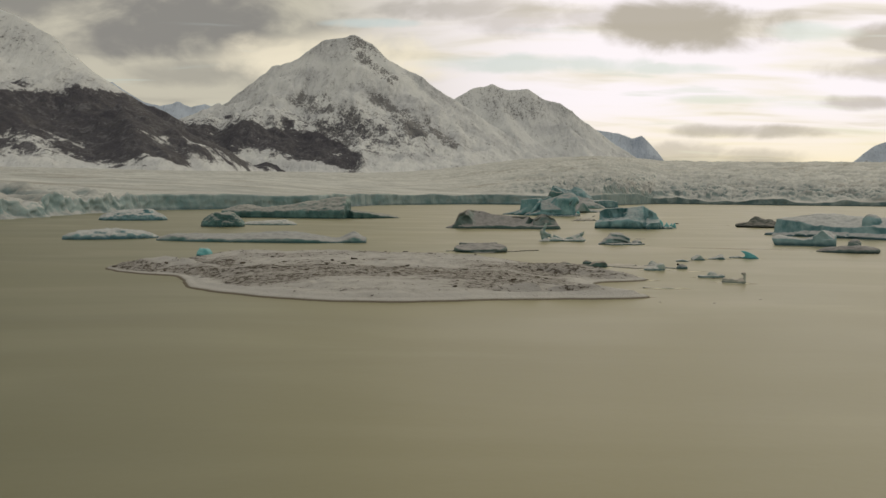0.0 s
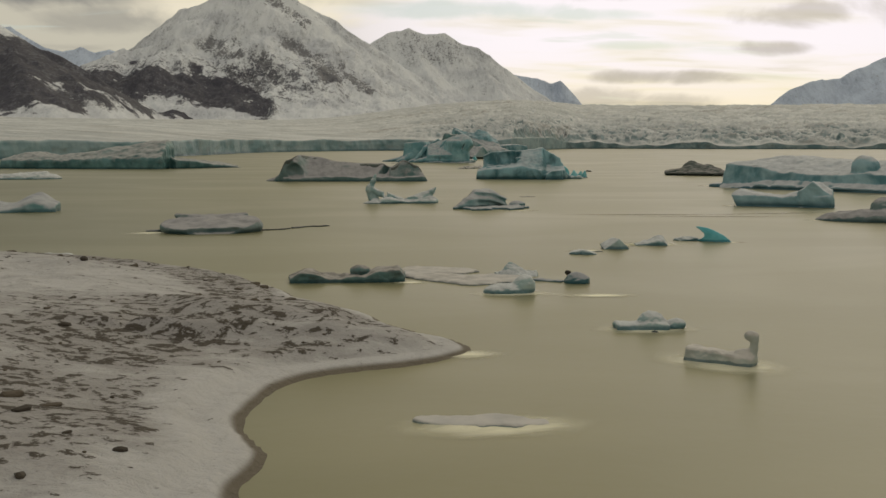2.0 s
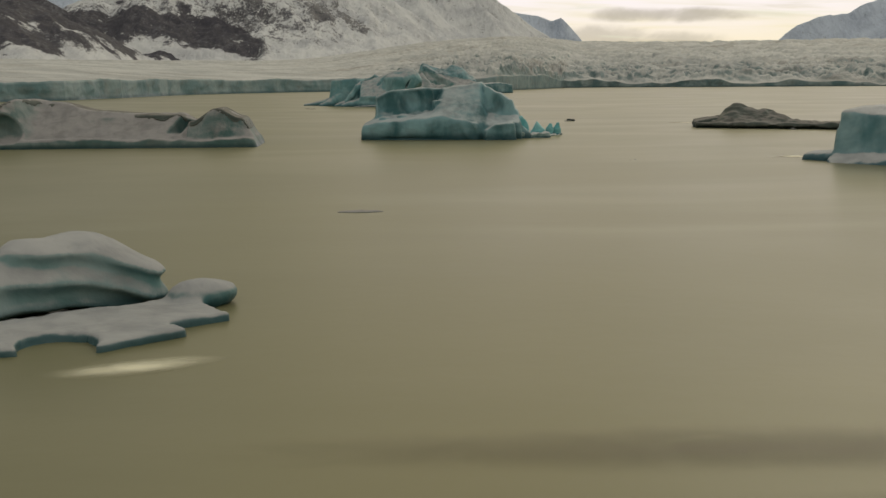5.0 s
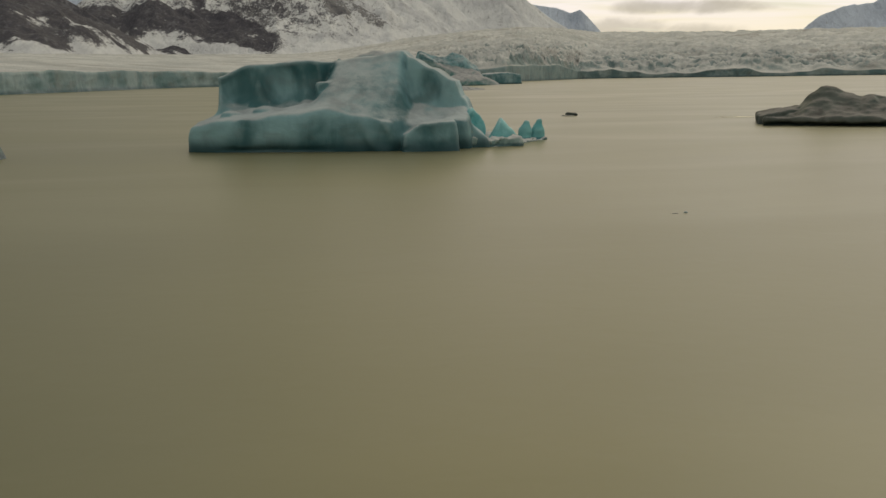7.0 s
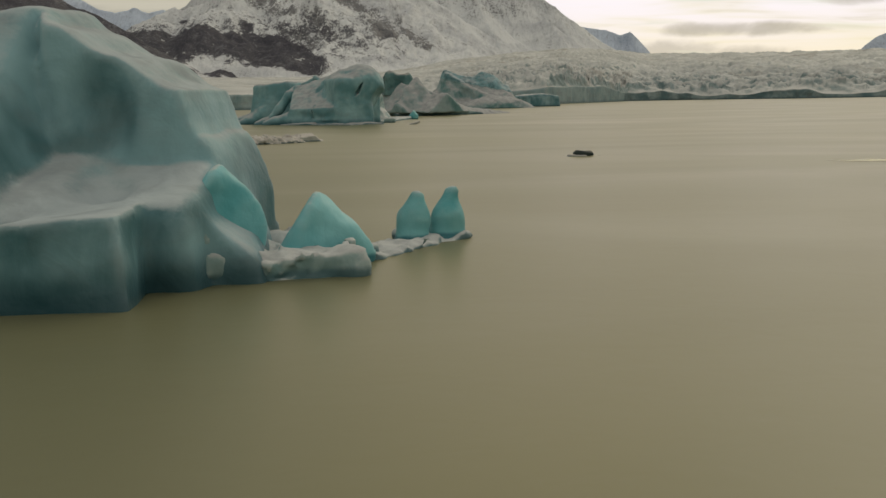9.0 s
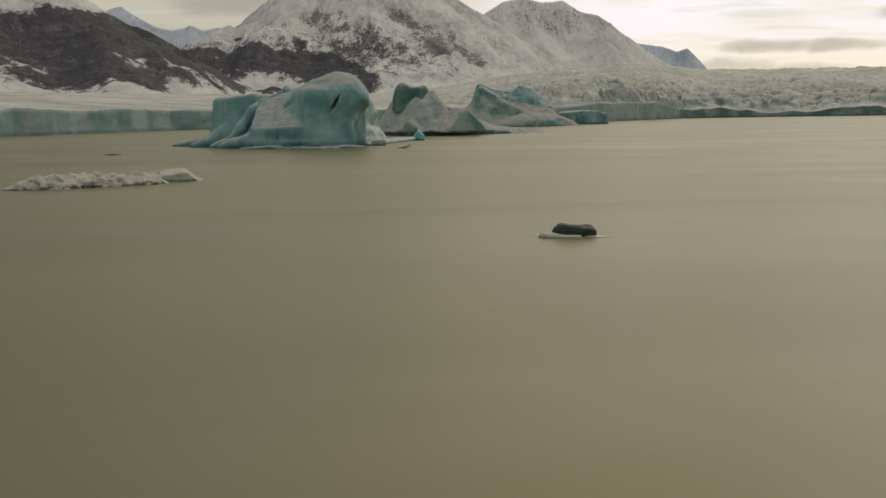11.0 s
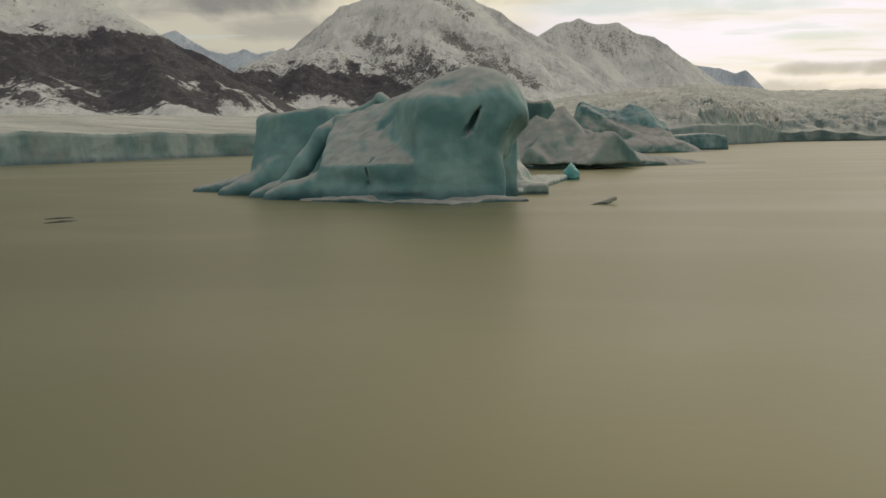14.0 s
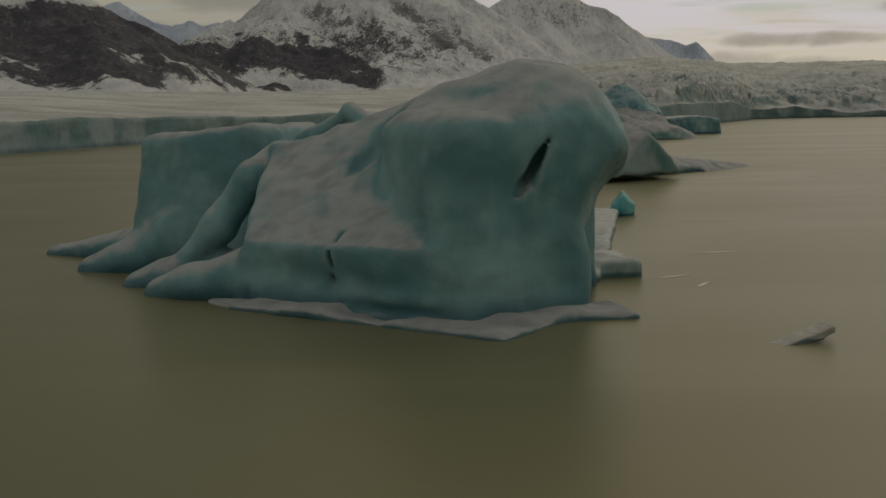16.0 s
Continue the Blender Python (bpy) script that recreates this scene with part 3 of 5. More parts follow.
def mountains():
    def scrub_main(X, Y, Z):
        n = fbm(X, Y, X * 0, 0.006, 5, 0.6)
        line_top = np.interp(X + 120 * n, (-900, -480, -250, -150), (235, 240, 120, 60))
        body = smooth(line_top - Z + 70 * n, -12, 18) * smooth(Z + 45 * n - np.interp(X + 60 * n, (-520, -390, -340), (45, 45, 0)), 55, 85) * smooth(-X - 60 * n, 190, 300)
        return np.maximum(body * 0.95, 0.36 * smooth(-X, -150, 250) * smooth(-Z, -360, -220) * smooth(Z, 90, 150))

    def crags_main(X, Y, Z):
        """Bare rock: along the summit, on a shoulder and in slanting bands across the flank."""
        n = fbm(X, Y, X * 0 + 5, 0.012, 4, 0.6)
        rock = 0.75 * smooth(Z + 60 * n, 500, 570) * smooth(X + 40 * n, -420, -330)
        for x0, z0, x1, z1, w in ((-245, 335, -120, 250, 22), (-200, 300, -75, 200, 22), (-520, 340, -420, 300, 26), (-330, 260, -250, 190, 26), (-330, 520, -200, 440, 18), (-60, 250, 30, 170, 16), (-420, 230, -330, 175, 30)):
            t = np.clip(((X - x0) * (x1 - x0) + (Z - z0) * (z1 - z0)) / ((x1 - x0) ** 2 + (z1 - z0) ** 2), 0, 1)
            d = np.hypot(X - x0 - t * (x1 - x0), Z - z0 - t * (z1 - z0)) + 30 * n
            rock = np.maximum(rock, smooth(-d, -2.0 * w, -0.4 * w))
        return rock

    mountain("mountain", "pointed snow-covered mountain with dark scrub on its lower flank", (-1500, 900), (2850, 4700), 9.0, [
        (line(4360, (-1150, 225), (-995, 270), (-861, 348), (-672, 496), (-594, 512), (-539, 552), (-472, 597), (-355, 622), (-283, 586), (-216, 527),
              (-104, 462), (30, 374), (142, 309), (255, 232), (390, 156), (502, 118), (700, 60)), 0.95),
        ([(-355, 4360, 615), (-335, 4050, 400), (-300, 3750, 215), (-255, 3450, 90), (-240, 3200, 50)], 0.7),
        ([(-560, 4340, 535), (-610, 4000, 340), (-660, 3650, 240), (-650, 3350, 110)], 0.55),
        ([(-870, 4340, 345), (-830, 3900, 260), (-800, 3500, 190), (-760, 3200, 80)], 0.5),
        ([(30, 4350, 370), (50, 4000, 210), (70, 3700, 115), (90, 3400, 70)], 0.6),
        ([(390, 4350, 150), (420, 3900, 95), (420, 3500, 75)], 0.35)], M_MOUNT, scrub_main, 1.0, 26.0, crags_main)

    def scrub_left(X, Y, Z):
        n = fbm(X, Y, X * 0, 0.006, 5, 0.6)
        return smooth(Z + 90 * n, 62, 105) * smooth(-(Z + 50 * n), -250, -215) + 0.40 * smooth(Z, 55, 75) * smooth(-Z, -140, -100)

    mountain("mountain", "steep snowy mountainside above a dark scrub-covered slope", (-2100, -330), (1750, 3300), 8.0, [
        (line(2700, (-2000, 900), (-1400, 560), (-1083, 440), (-1042, 430), (-1001, 407), (-946, 353), (-878, 313), (-837, 266), (-754, 222), (-672, 195),
              (-602, 155), (-561, 118), (-506, 72), (-430, 40)), 0.8),
        ([(-1400, 2700, 560), (-1250, 2350, 235), (-1150, 2100, 150), (-1050, 1950, 85)], 0.5),
        ([(-1083, 2700, 435), (-1000, 2400, 225), (-900, 2200, 170), (-820, 2050, 90)], 0.5),
        ([(-754, 2700, 218), (-720, 2450, 185), (-640, 2250, 120), (-560, 2080, 70)], 0.45)], M_MOUNT, scrub_left, 0.85, 45.0, lambda X, Y, Z: 0.25 * smooth(Z, 200, 260))

    mountain("mountain", "rugged snow-covered mountain behind the pointed one", (-350, 1150), (3900, 4890), 9.0, [
        (line(4760, (-250, 300), (46, 412), (106, 452), (205, 469), (276, 447), (358, 456), (434, 405), (496, 398), (619, 309), (718, 233), (841, 160), (980, 90)), 1.0),
        ([(205, 4760, 465), (250, 4500, 300), (300, 4300, 180), (330, 4100, 90)], 0.75),
        ([(434, 4760, 400), (520, 4500, 250), (590, 4250, 125), (640, 4050, 70)], 0.7),
        ([(719, 4760, 230), (780, 4400, 110), (800, 4200, 70)], 0.5)], M_MOUNT, None, 0.55, 0.0, lambda X, Y, Z: 0.35 * smooth(Z, 260, 330) * smooth(-X, -520, -350))
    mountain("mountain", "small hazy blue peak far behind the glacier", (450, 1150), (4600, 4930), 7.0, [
        (line(4870, (500, 310), (658, 292), (758, 276), (834, 250), (874, 266), (909, 212), (935, 160), (985, 80)), 1.1)], M_FAR_HAZE, None, 0.35)
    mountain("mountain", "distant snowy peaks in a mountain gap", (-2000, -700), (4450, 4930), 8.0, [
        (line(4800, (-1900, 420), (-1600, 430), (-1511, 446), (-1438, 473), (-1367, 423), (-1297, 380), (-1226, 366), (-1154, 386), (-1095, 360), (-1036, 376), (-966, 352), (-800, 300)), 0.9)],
        M_FAR_HAZE, None, 0.5)
    mountain("mountain", "distant snowy mountain beyond the glacier, tinted haze-blue", (1600, 3300), (4300, 4930), 11.0, [
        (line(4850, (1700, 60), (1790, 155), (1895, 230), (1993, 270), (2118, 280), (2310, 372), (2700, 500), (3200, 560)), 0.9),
        ([(2310, 4850, 370), (2200, 4600, 200), (2100, 4450, 100)], 0.7)], M_FAR_HAZE, None, 0.6)


glacier()
mountains()


# ---- icebergs ----
def floor_cut(f, z):
    """Cut flat a little under the waterline."""
    return np.maximum(f, -0.6 - z)


def arch_berg():
    def field(u, v, z):
        # left block with a flat top; its face runs out into two long toes
        f = block(u, v, z, (5.2, 5.2, 2.0), (3.7, 3.0, 3.9), 0.45, 6, 4, 0.05)
        f = smin(f, limb(u, v, z * 1.5, ((-5.4, 3.6, -0.1, 0.75), (-3.2, 4.2, 0.2, 1.0), (0.6, 5.2, 1.5, 1.4)), 0.5), 0.5)
        f = smin(f, limb(u, v, z * 1.3, ((1.0, 0.9, -0.1, 0.95), (2.4, 1.8, 0.3, 1.3), (4.0, 2.9, 1.7, 1.5), (5.2, 3.9, 4.0, 1.5)), 0.6), 0.7)
        f = smin(f, blob(u, v, z, (9.6, 5.8, 1.8), (2.2, 2.6, 3.5)), 0.5)
        # long middle: an upright front wall, a ledge, then a smooth slope up to the back
        top = hill(u, (6, 9, 12, 14, 17, 19.5, 24), (5.0, 5.2, 5.5, 6.2, 6.8, 7.0, 6.0))
        slope = z - np.minimum(top, 2.3 + 0.04 * (u - 14) + 0.82 * (v + 2.1) - 0.10 * np.sin(1.9 * u + 0.5 * v) * smooth(v, -1.5, 1.0))
        mid = smax(block(u, v, z, (15.0, 2.5, 2.6), (6.6, 4.8, 5.4), 0.35, -2), slope * 0.77, 0.05)
        mid = smax(mid, (12.5 - 0.62 * (v + 2.2) - u + 0.10 * z) * 0.8, 0.15)
        mid = smax(mid, -blob(u, v, z, (16.5, -3.3, 1.15), (5.6, 1.15, 0.75), -1), 0.3)
        f = smin(f, mid, 0.25)
        # the deep gully beside the block and the buttress that divides it from the wall
        f = smax(f, -limb(u, v, z, ((9.3, 2.2, 6.2, 0.85), (8.1, 1.5, 3.6, 0.75), (7.1, 0.7, 1.7, 0.6), (5.8, -0.1, 0.9, 0.4)), 0.4), 0.25)
        f = smin(f, limb(u, v, z, ((7.4, -0.5, 0.4, 0.55), (8.9, 0.4, 2.2, 0.62), (9.9, 1.3, 4.1, 0.62), (10.3, 2.6, 4.7, 0.75)), 0.3), 0.2)
        f = smax(f, -limb(u, v, z, ((11.3, 0.9, 4.3, 0.18), (10.9, -0.4, 2.6, 0.32), (10.3, -1.4, 1.4, 0.35)), 0.2), 0.15)
        f = smin(f, limb(u, v, z * 1.3, ((6.3, -1.0, -0.1, 0.9), (7.3, -0.4, 0.3, 1.0), (8.6, 0.7, 1.0, 0.85)), 0.4), 0.2)
        f = smin(f, limb(u, v, z * 1.2, ((8.7, -2.1, -0.1, 0.8), (10.2, -1.9, 0.35, 1.0), (11.8, -1.2, 0.8, 1.1), (12.6, -0.6, 1.5, 1.0)), 0.4), 0.25)
        f = smax(f, -blob(u, v, z, (13.2, -3.0, 0.1), (0.45, 1.0, 0.9), 20), 0.15)
        # a hooked lump on the back rim
        f = smin(f, limb(u, v, z, ((10.4, 4.0, 5.3, 0.55), (11.9, 3.9, 6.1, 0.36), (12.8, 3.8, 6.6, 0.28), (13.6, 3.7, 6.2, 0.3)), 0.15), 0.12)
        # head on its column
        f = smin(f, blob(u, v, z, (18.6, 3.2, 4.8), (5.0, 3.0, 2.7), 0, 20), 0.9)
        f = smin(f, blob(u, v, z, (21.6, 2.9, 5.1), (3.0, 3.2, 2.95)), 0.8)
        f = smin(f, block(u, v, z, (20.7, 1.1, 2.6), (2.7, 2.75, 3.9), 0.9, -31), 0.6)
        # slit in the face, scoops, cracks, undercut foot
        f = smax(f, -limb(u, v, z, ((24.0, -0.25, 5.8, 0.10), (23.5, 0.0, 5.2, 0.22), (23.0, 0.0, 4.4, 0.24), (22.7, -0.15, 3.8, 0.12)), 0.2), 0.06)
        f = smax(f, -blob(u, v, z, (23.25, 0.0, 4.8), (0.18, 1.2, 1.05), 32, -30), 0.06)
        f = smax(f, -blob(u, v, z, (23.9, -0.9, 3.7), (1.0, 2.0, 1.7), -31), 0.6)
        f = smax(f, -blob(u, v, z, (16.2, 0.5, 5.6), (0.5, 1.3, 1.5), 0, -28), 0.6)
        f = smax(f, -blob(u, v, z, (17.0, -2.4, 2.2), (0.14, 0.8, 1.5), 0, -10), 0.15)
        f = smax(f, -blob(u, v, z, (18.0, -3.5, 0.35), (7.2, 1.25, 0.45), 1), 0.2)
        f = smax(f, -blob(u, v, z, (26.5, 0.9, 3.1), (1.65, 6.0, 2.1), 32.6), 0.5)
        return floor_cut(f, z)
    def shelf(u, v, z):
        f = block(u, v, z, (18.8, -0.6, -0.05), (5.4, 2.7, 0.22), 0.2, 0)
        f = smin(f, block(u, v, z, (22.8, 1.0, -0.05), (2.9, 1.5, 0.20), 0.2, 42), 0.6)
        return smin(f, blob(u, v, z, (14.5, -2.2, -0.05), (3.2, 1.0, 0.2), 4), 0.5) + 0.22 * fbm(u, v, u * 0, 0.5, 3)
    ob = berg("iceberg", "sculpted teal iceberg with an arched head and hollow", (25.0, 397.0), -32.6, field, (-7.5, -5.0, -0.8), (27.5, 9.6, 9.0), 0.135, M_HERO, 0.12, 0.6, 3.1, flutes=0.12, scallops=0.13)
    berg_part(ob, "ice_shelf", shelf, (9, -5.2, -0.5), (28, 5, 0.6), 0.08, M_GREY2, "thin pale ice shelf at the waterline", 0.05, 1.5)


def table_berg():   # big teal berg with a tail of fins
    def field(u, v, z):
        top = hill(u, (-1.5, 0, 2, 5, 6.2, 8.5, 10.3, 10.9, 12, 13.3, 13.7, 14.6), (3.3, 3.9, 4.6, 4.8, 4.7, 4.95, 5.3, 4.9, 4.3, 3.65, 2.7, 1.3))
        wall = hill(u, (-1, 3, 5.5, 6.6, 8.5, 10.3, 10.8, 12, 15), (1.7, 2.5, 2.9, 4.0, 4.4, 4.2, 3.4, 3.6, 4.2))
        steep = hill(u, (5.5, 7.0, 8.5, 10.3, 11.2, 13), (0.22, 0.72, 0.85, 0.98, 0.35, 0.3))
        bench = hill(u, (-1, 2, 5, 7, 9, 11, 14), (1.35, 1.75, 2.1, 2.3, 1.9, 1.25, 1.1)) + steep * np.maximum(v - 0.2, 0)
        f = smax((z - top) * 0.9, wall - v + 0.12 * (z - 3), 0.12)
        f = smin(f, smax(z - bench, z - top, 0.1) * 0.8, 0.12)
        front = hill(u, (-1.2, 2, 6, 10, 11.2, 14), (-0.1, -0.5, -0.4, -0.1, 0.5, 1.6)) + 0.14 * (z - 0.8) ** 2
        f = smax(f, front - v, 0.3)
        f = smax(f, np.maximum(v - 7.0, np.abs(u - 6.8) - 7.6 + 0.10 * z), 0.4)
        f = smax(f, 1.5 * smooth(z, 1.0, 2.2) - 1.2 - u, 0.2)
        # hollow flank right of the sharp crest
        f = smax(f, -blob(u, v, z, (12.3, 1.9, 3.5), (1.25, 2.1, 2.0), 16, 14), 0.12)
        # folds running down to the prow, and the prow with its flat face
        f = f + 0.07 * np.sin(5.0 * (u - 0.8 * v + 0.6 * z)) * smooth(u, 7.5, 9.5) * smooth(-u, -12.5, -11.0) * smooth(-z, -2.6, -1.2)
        prow = smax(block(u, v, z, (12.2, 0.9, 0.3), (1.45, 1.3, 1.4), 0.10, 12, 0, 0.05), (z - 1.45 - 0.10 * (u - 12.2) + 0.5 * np.maximum(0, 11.9 - u)) * 0.9, 0.06)
        f = smin(f, prow, 0.10)
        for k, wide, deep, high in ((-0.2, 0.7, 0.75, 3.3), (1.5, 1.15, 1.0, 3.6), (4.0, 1.35, 1.2, 3.5), (5.6, 0.6, 0.9, 3.9)):   # scoops in the high wall
            f = smax(f, -blob(u, v, z, (k, 1.75 + 0.12 * k, high), (wide, deep, 1.5), 0, 4), 0.3)
        f = smin(f, block(u, v, z, (6.3, 2.5, 2.8), (0.42, 0.42, 0.85), 0.12, 20, 6), 0.15)
        for cu, cv, r in ((1.4, 1.0, 0.35), (3.3, 1.4, 0.5)):   # fallen lumps on the bench
            f = smin(f, blob(u, v, z, (cu, cv, 1.85 + 0.08 * cu), (1.5 * r, r, 0.5 * r)), 0.2)
        f = smax(f, -blob(u, v, z, (5.0, -1.2, 0.1), (8.0, 1.0, 0.35)), 0.12)
        f = smin(f, smax(block(u, v, z, (14.0, 4.0, 0.4), (0.9, 1.5, 1.6), 0.2, 10, 20), z - 1.9 + 0.9 * (u - 13.6), 0.1), 0.15)
        return floor_cut(f, z)
    def tail(u, v, z):
        f = smin(block(u, v, z, (14.9, 4.6, 0.1), (1.7, 1.7, 0.45), 0.2, 24), block(u, v, z, (16.8, 7.8, -0.05), (2.9, 0.8, 0.26), 0.15, 68), 0.4)
        f = smin(f, blob(u, v, z, (13.9, 2.9, 0.5), (0.8, 0.8, 0.9)), 0.3)
        return f + 0.3 * fbm(u, v, z, 0.9, 4, 0.55, True) - 0.05
    ob = berg("iceberg", "broad teal iceberg with a snowy step and finned tail", (35.9, 254.6), -9.0, field, (-2.5, -1.9, -0.8), (16.5, 8.0, 6.4), 0.11, M_TABLE, 0.08, 0.7, 8.4, flutes=0.03, scallops=0.06)
    berg_part(ob, "ice_tail", tail, (11.5, 1.5, -0.5), (19.8, 11.5, 1.6), 0.09, M_CHUNK, "low broken tail of pale ice", 0.08)

    def wedge(cu, cv, cz, ru, rv, rz, lean):
        """A rounded upright fin, cut by two slanting faces."""
        def spike(u, v, z):
            return limb(u, v, z, ((cu, cv, -0.2, rv), (cu + 0.05, cv, 0.55, 0.78 * rv), (cu + 0.12, cv + 0.05, rz - 0.12, 0.36 * rv)), 0.15)

        def fin(u, v, z):
            f = blob(u, v, z, (cu, cv, cz), (ru, rv, rz), 20, lean)
            f = smax(f, (0.8 * (u - cu) - 0.7 * (v - cv) - 0.55 * rv) * 0.9, 0.06)
            return smax(f, np.maximum((z - cz) + 1.1 * (u - cu) - 0.92 * rz, (z - cz) - 1.7 * (u - cu) - 0.98 * rz) * 0.7, 0.22)
        return fin if ru > 0.6 or lean > 9 else spike
    for k, (cu, cv, cz, ru, rv, rz, lean) in enumerate(((14.25, 3.6, 1.15, 0.85, 0.6, 1.15, 30), (13.4, 2.5, 0.9, 0.5, 0.5, 0.9, 10), (15.8, 5.0, 0.35, 1.4, 0.7, 1.25, 38), (17.0, 9.0, 0.35, 0.42, 0.45, 1.15, 8), (17.75, 9.6, 0.35, 0.50, 0.48, 1.2, -4))):
        berg_part(ob, "ice_fin", wedge(cu, cv, cz, ru, rv, rz, lean), (cu - 1.8, cv - 1.5, -0.5), (cu + 1.8, cv + 1.5, 2.6), 0.06, M_BLUE if k in (0, 2) else M_FIN, "upright fin of clear blue ice", 0.07, 1.6, 2.0 * k)


def hump_berg():    # peaked berg behind the arch with a long low point
    def field(u, v, z):
        top = hill(u, (-3, 0, 2.0, 5, 10, 18, 27), (2.6, 6.0, 7.5, 5.0, 2.6, 1.2, 0.25))
        half = hill(u, (-3, 2, 8, 18, 27), (5.0, 5.5, 5.0, 3.4, 1.0))
        f = ((np.abs(v - 4.2) / half) ** 1.5 * top * 1.05 + z - top) * 0.5
        back = hill(v, (4, 9, 13, 16, 20), (4.5, 6.2, 8.3, 7.2, 0.5))
        f = smin(f, (np.abs(u - 3.2) / 5.5 * back + z - back) * 0.55, 0.8)
        f = smax(f, -blob(u, v, z, (-1.2, 6.5, 3.0), (2.4, 2.2, 2.6)), 0.6)
        f = smax(f, -blob(u, v, z, (4.2, 1.2, 4.2), (0.9, 3.0, 2.4), -10, -20), 0.5)
        f = smax(f, -block(u, v, z, (6.0, -1.6, 0.0), (11.0, 2.4, 0.55), 0.25, 4), 0.2)
        f = smax(f, -block(u, v, z, (-2.6, 6.0, 0.0), (1.6, 9.0, 0.55), 0.25), 0.2)
        return smax(floor_cut(f, z), np.maximum(np.abs(u - 12) - 15.2, np.abs(v - 8) - 12), 0.4)
    ob = berg("iceberg", "grey-white peaked iceberg with a long low point", (52.3, 450.5), 40.0, field, (-4.5, -4.0, -0.8), (28, 21, 10.2), 0.21, M_GREY2, 0.12, 0.3, 1.7, flutes=0.12, scallops=0.16)

    def crown(u, v, z):
        f = block(u, v, z, (3.0, 12.2, 5.6), (2.6, 1.8, 2.8), 0.8, -20, 0, 0.06)
        f = smin(f, blob(u, v, z, (2.0, 12.5, 8.2), (1.0, 1.2, 0.9)), 0.6)
        f = smin(f, blob(u, v, z, (5.2, 11.0, 6.0), (1.4, 1.6, 2.6), 0, -5), 0.5)
        return np.maximum(f, 4.0 - z)
    berg_part(ob, "ice_crown", crown, (-0.5, 9.5, 3.6), (7.5, 15.2, 9.9), 0.15, M_DEEP, "dark teal knobbed crown of ice", 0.18, 0.6)


def crest_berg():   # far berg with two dark crests
    def field(u, v, z):
        top = hill(u, (-17, -14, -10.8, -6, -2.4, 0.8, 3.5, 8.2, 11.9, 15), (1.0, 6.0, 12.0, 10.4, 9.8, 11.2, 10.6, 7.4, 1.5, 0.2))
        f = (np.abs(v + 0.2 * u) / 9.0 * top + z - top) * 0.6
        f = smin(f, limb(u, v, z, ((-10.5, 1.5, 10.0, 1.0), (-4.0, -4.5, 4.5, 1.6), (3.0, -8.5, 1.2, 1.6)), 0.8), 0.8)
        f = smin(f, blob(u, v, z, (2, -8, 0.0), (12, 4, 3.4)), 1.0)
        f = smax(f, -blob(u, v, z, (2.5, -7.0, 7.6), (5.5, 3.6, 3.2), -10, -12), 0.4)
        f = smax(f, -blob(u, v, z, (-8.0, -5.5, 4.5), (3.0, 2.5, 2.5), 20), 0.5)
        return smax(floor_cut(f, z), np.abs(u - 0) - 15, 0.5)
    ob = berg("iceberg", "teal and grey iceberg with two dark crests", (69.0, 582.0), 22.0, field, (-17, -15, -0.8), (21, 12, 13.0), 0.27, M_GREY2, 0.2, 0.2, 6.2, flutes=0.15, scallops=0.2)

    def crest(u, v, z):
        f = field(u, v, z) + 0.2 * fbm(u + 6.2, v - 6.2, z * 1.3, 0.2, 4) + 0.15 * np.abs(perlin((u + 6.2) * 0.8, (v - 6.2) * 0.8, z * 0.12)) - 0.2 * fbm(u + 37.2, v - 6.2, z * 0.8, 0.33, 2, 0.45, True)
        return smax(f - 0.12, 6.4 - 0.22 * u - z + 1.2 * fbm(u, v, z, 0.25, 3), 0.1)
    berg_part(ob, "ice_crest", crest, (-14, -9, 2.0), (15, 10, 13.2), 0.27, M_TABLE, "bare dark teal crest of ice", 0.05)

    def low(u, v, z):
        f = smax(block(u, v, z, (0, 0, 1.0), (6.5, 4.5, 3.6), 0.7, 0, 6), z - 4.4 + 0.12 * u, 0.4)
        return floor_cut(f, z)
    berg("iceberg", "low teal block of ice at the end of a crested berg", (90.5, 618.0), 20.0, low, (-8, -6, -0.8), (8, 6, 6), 0.25, M_ICE, 0.3, 0.3, 2.2, flutes=0.2)


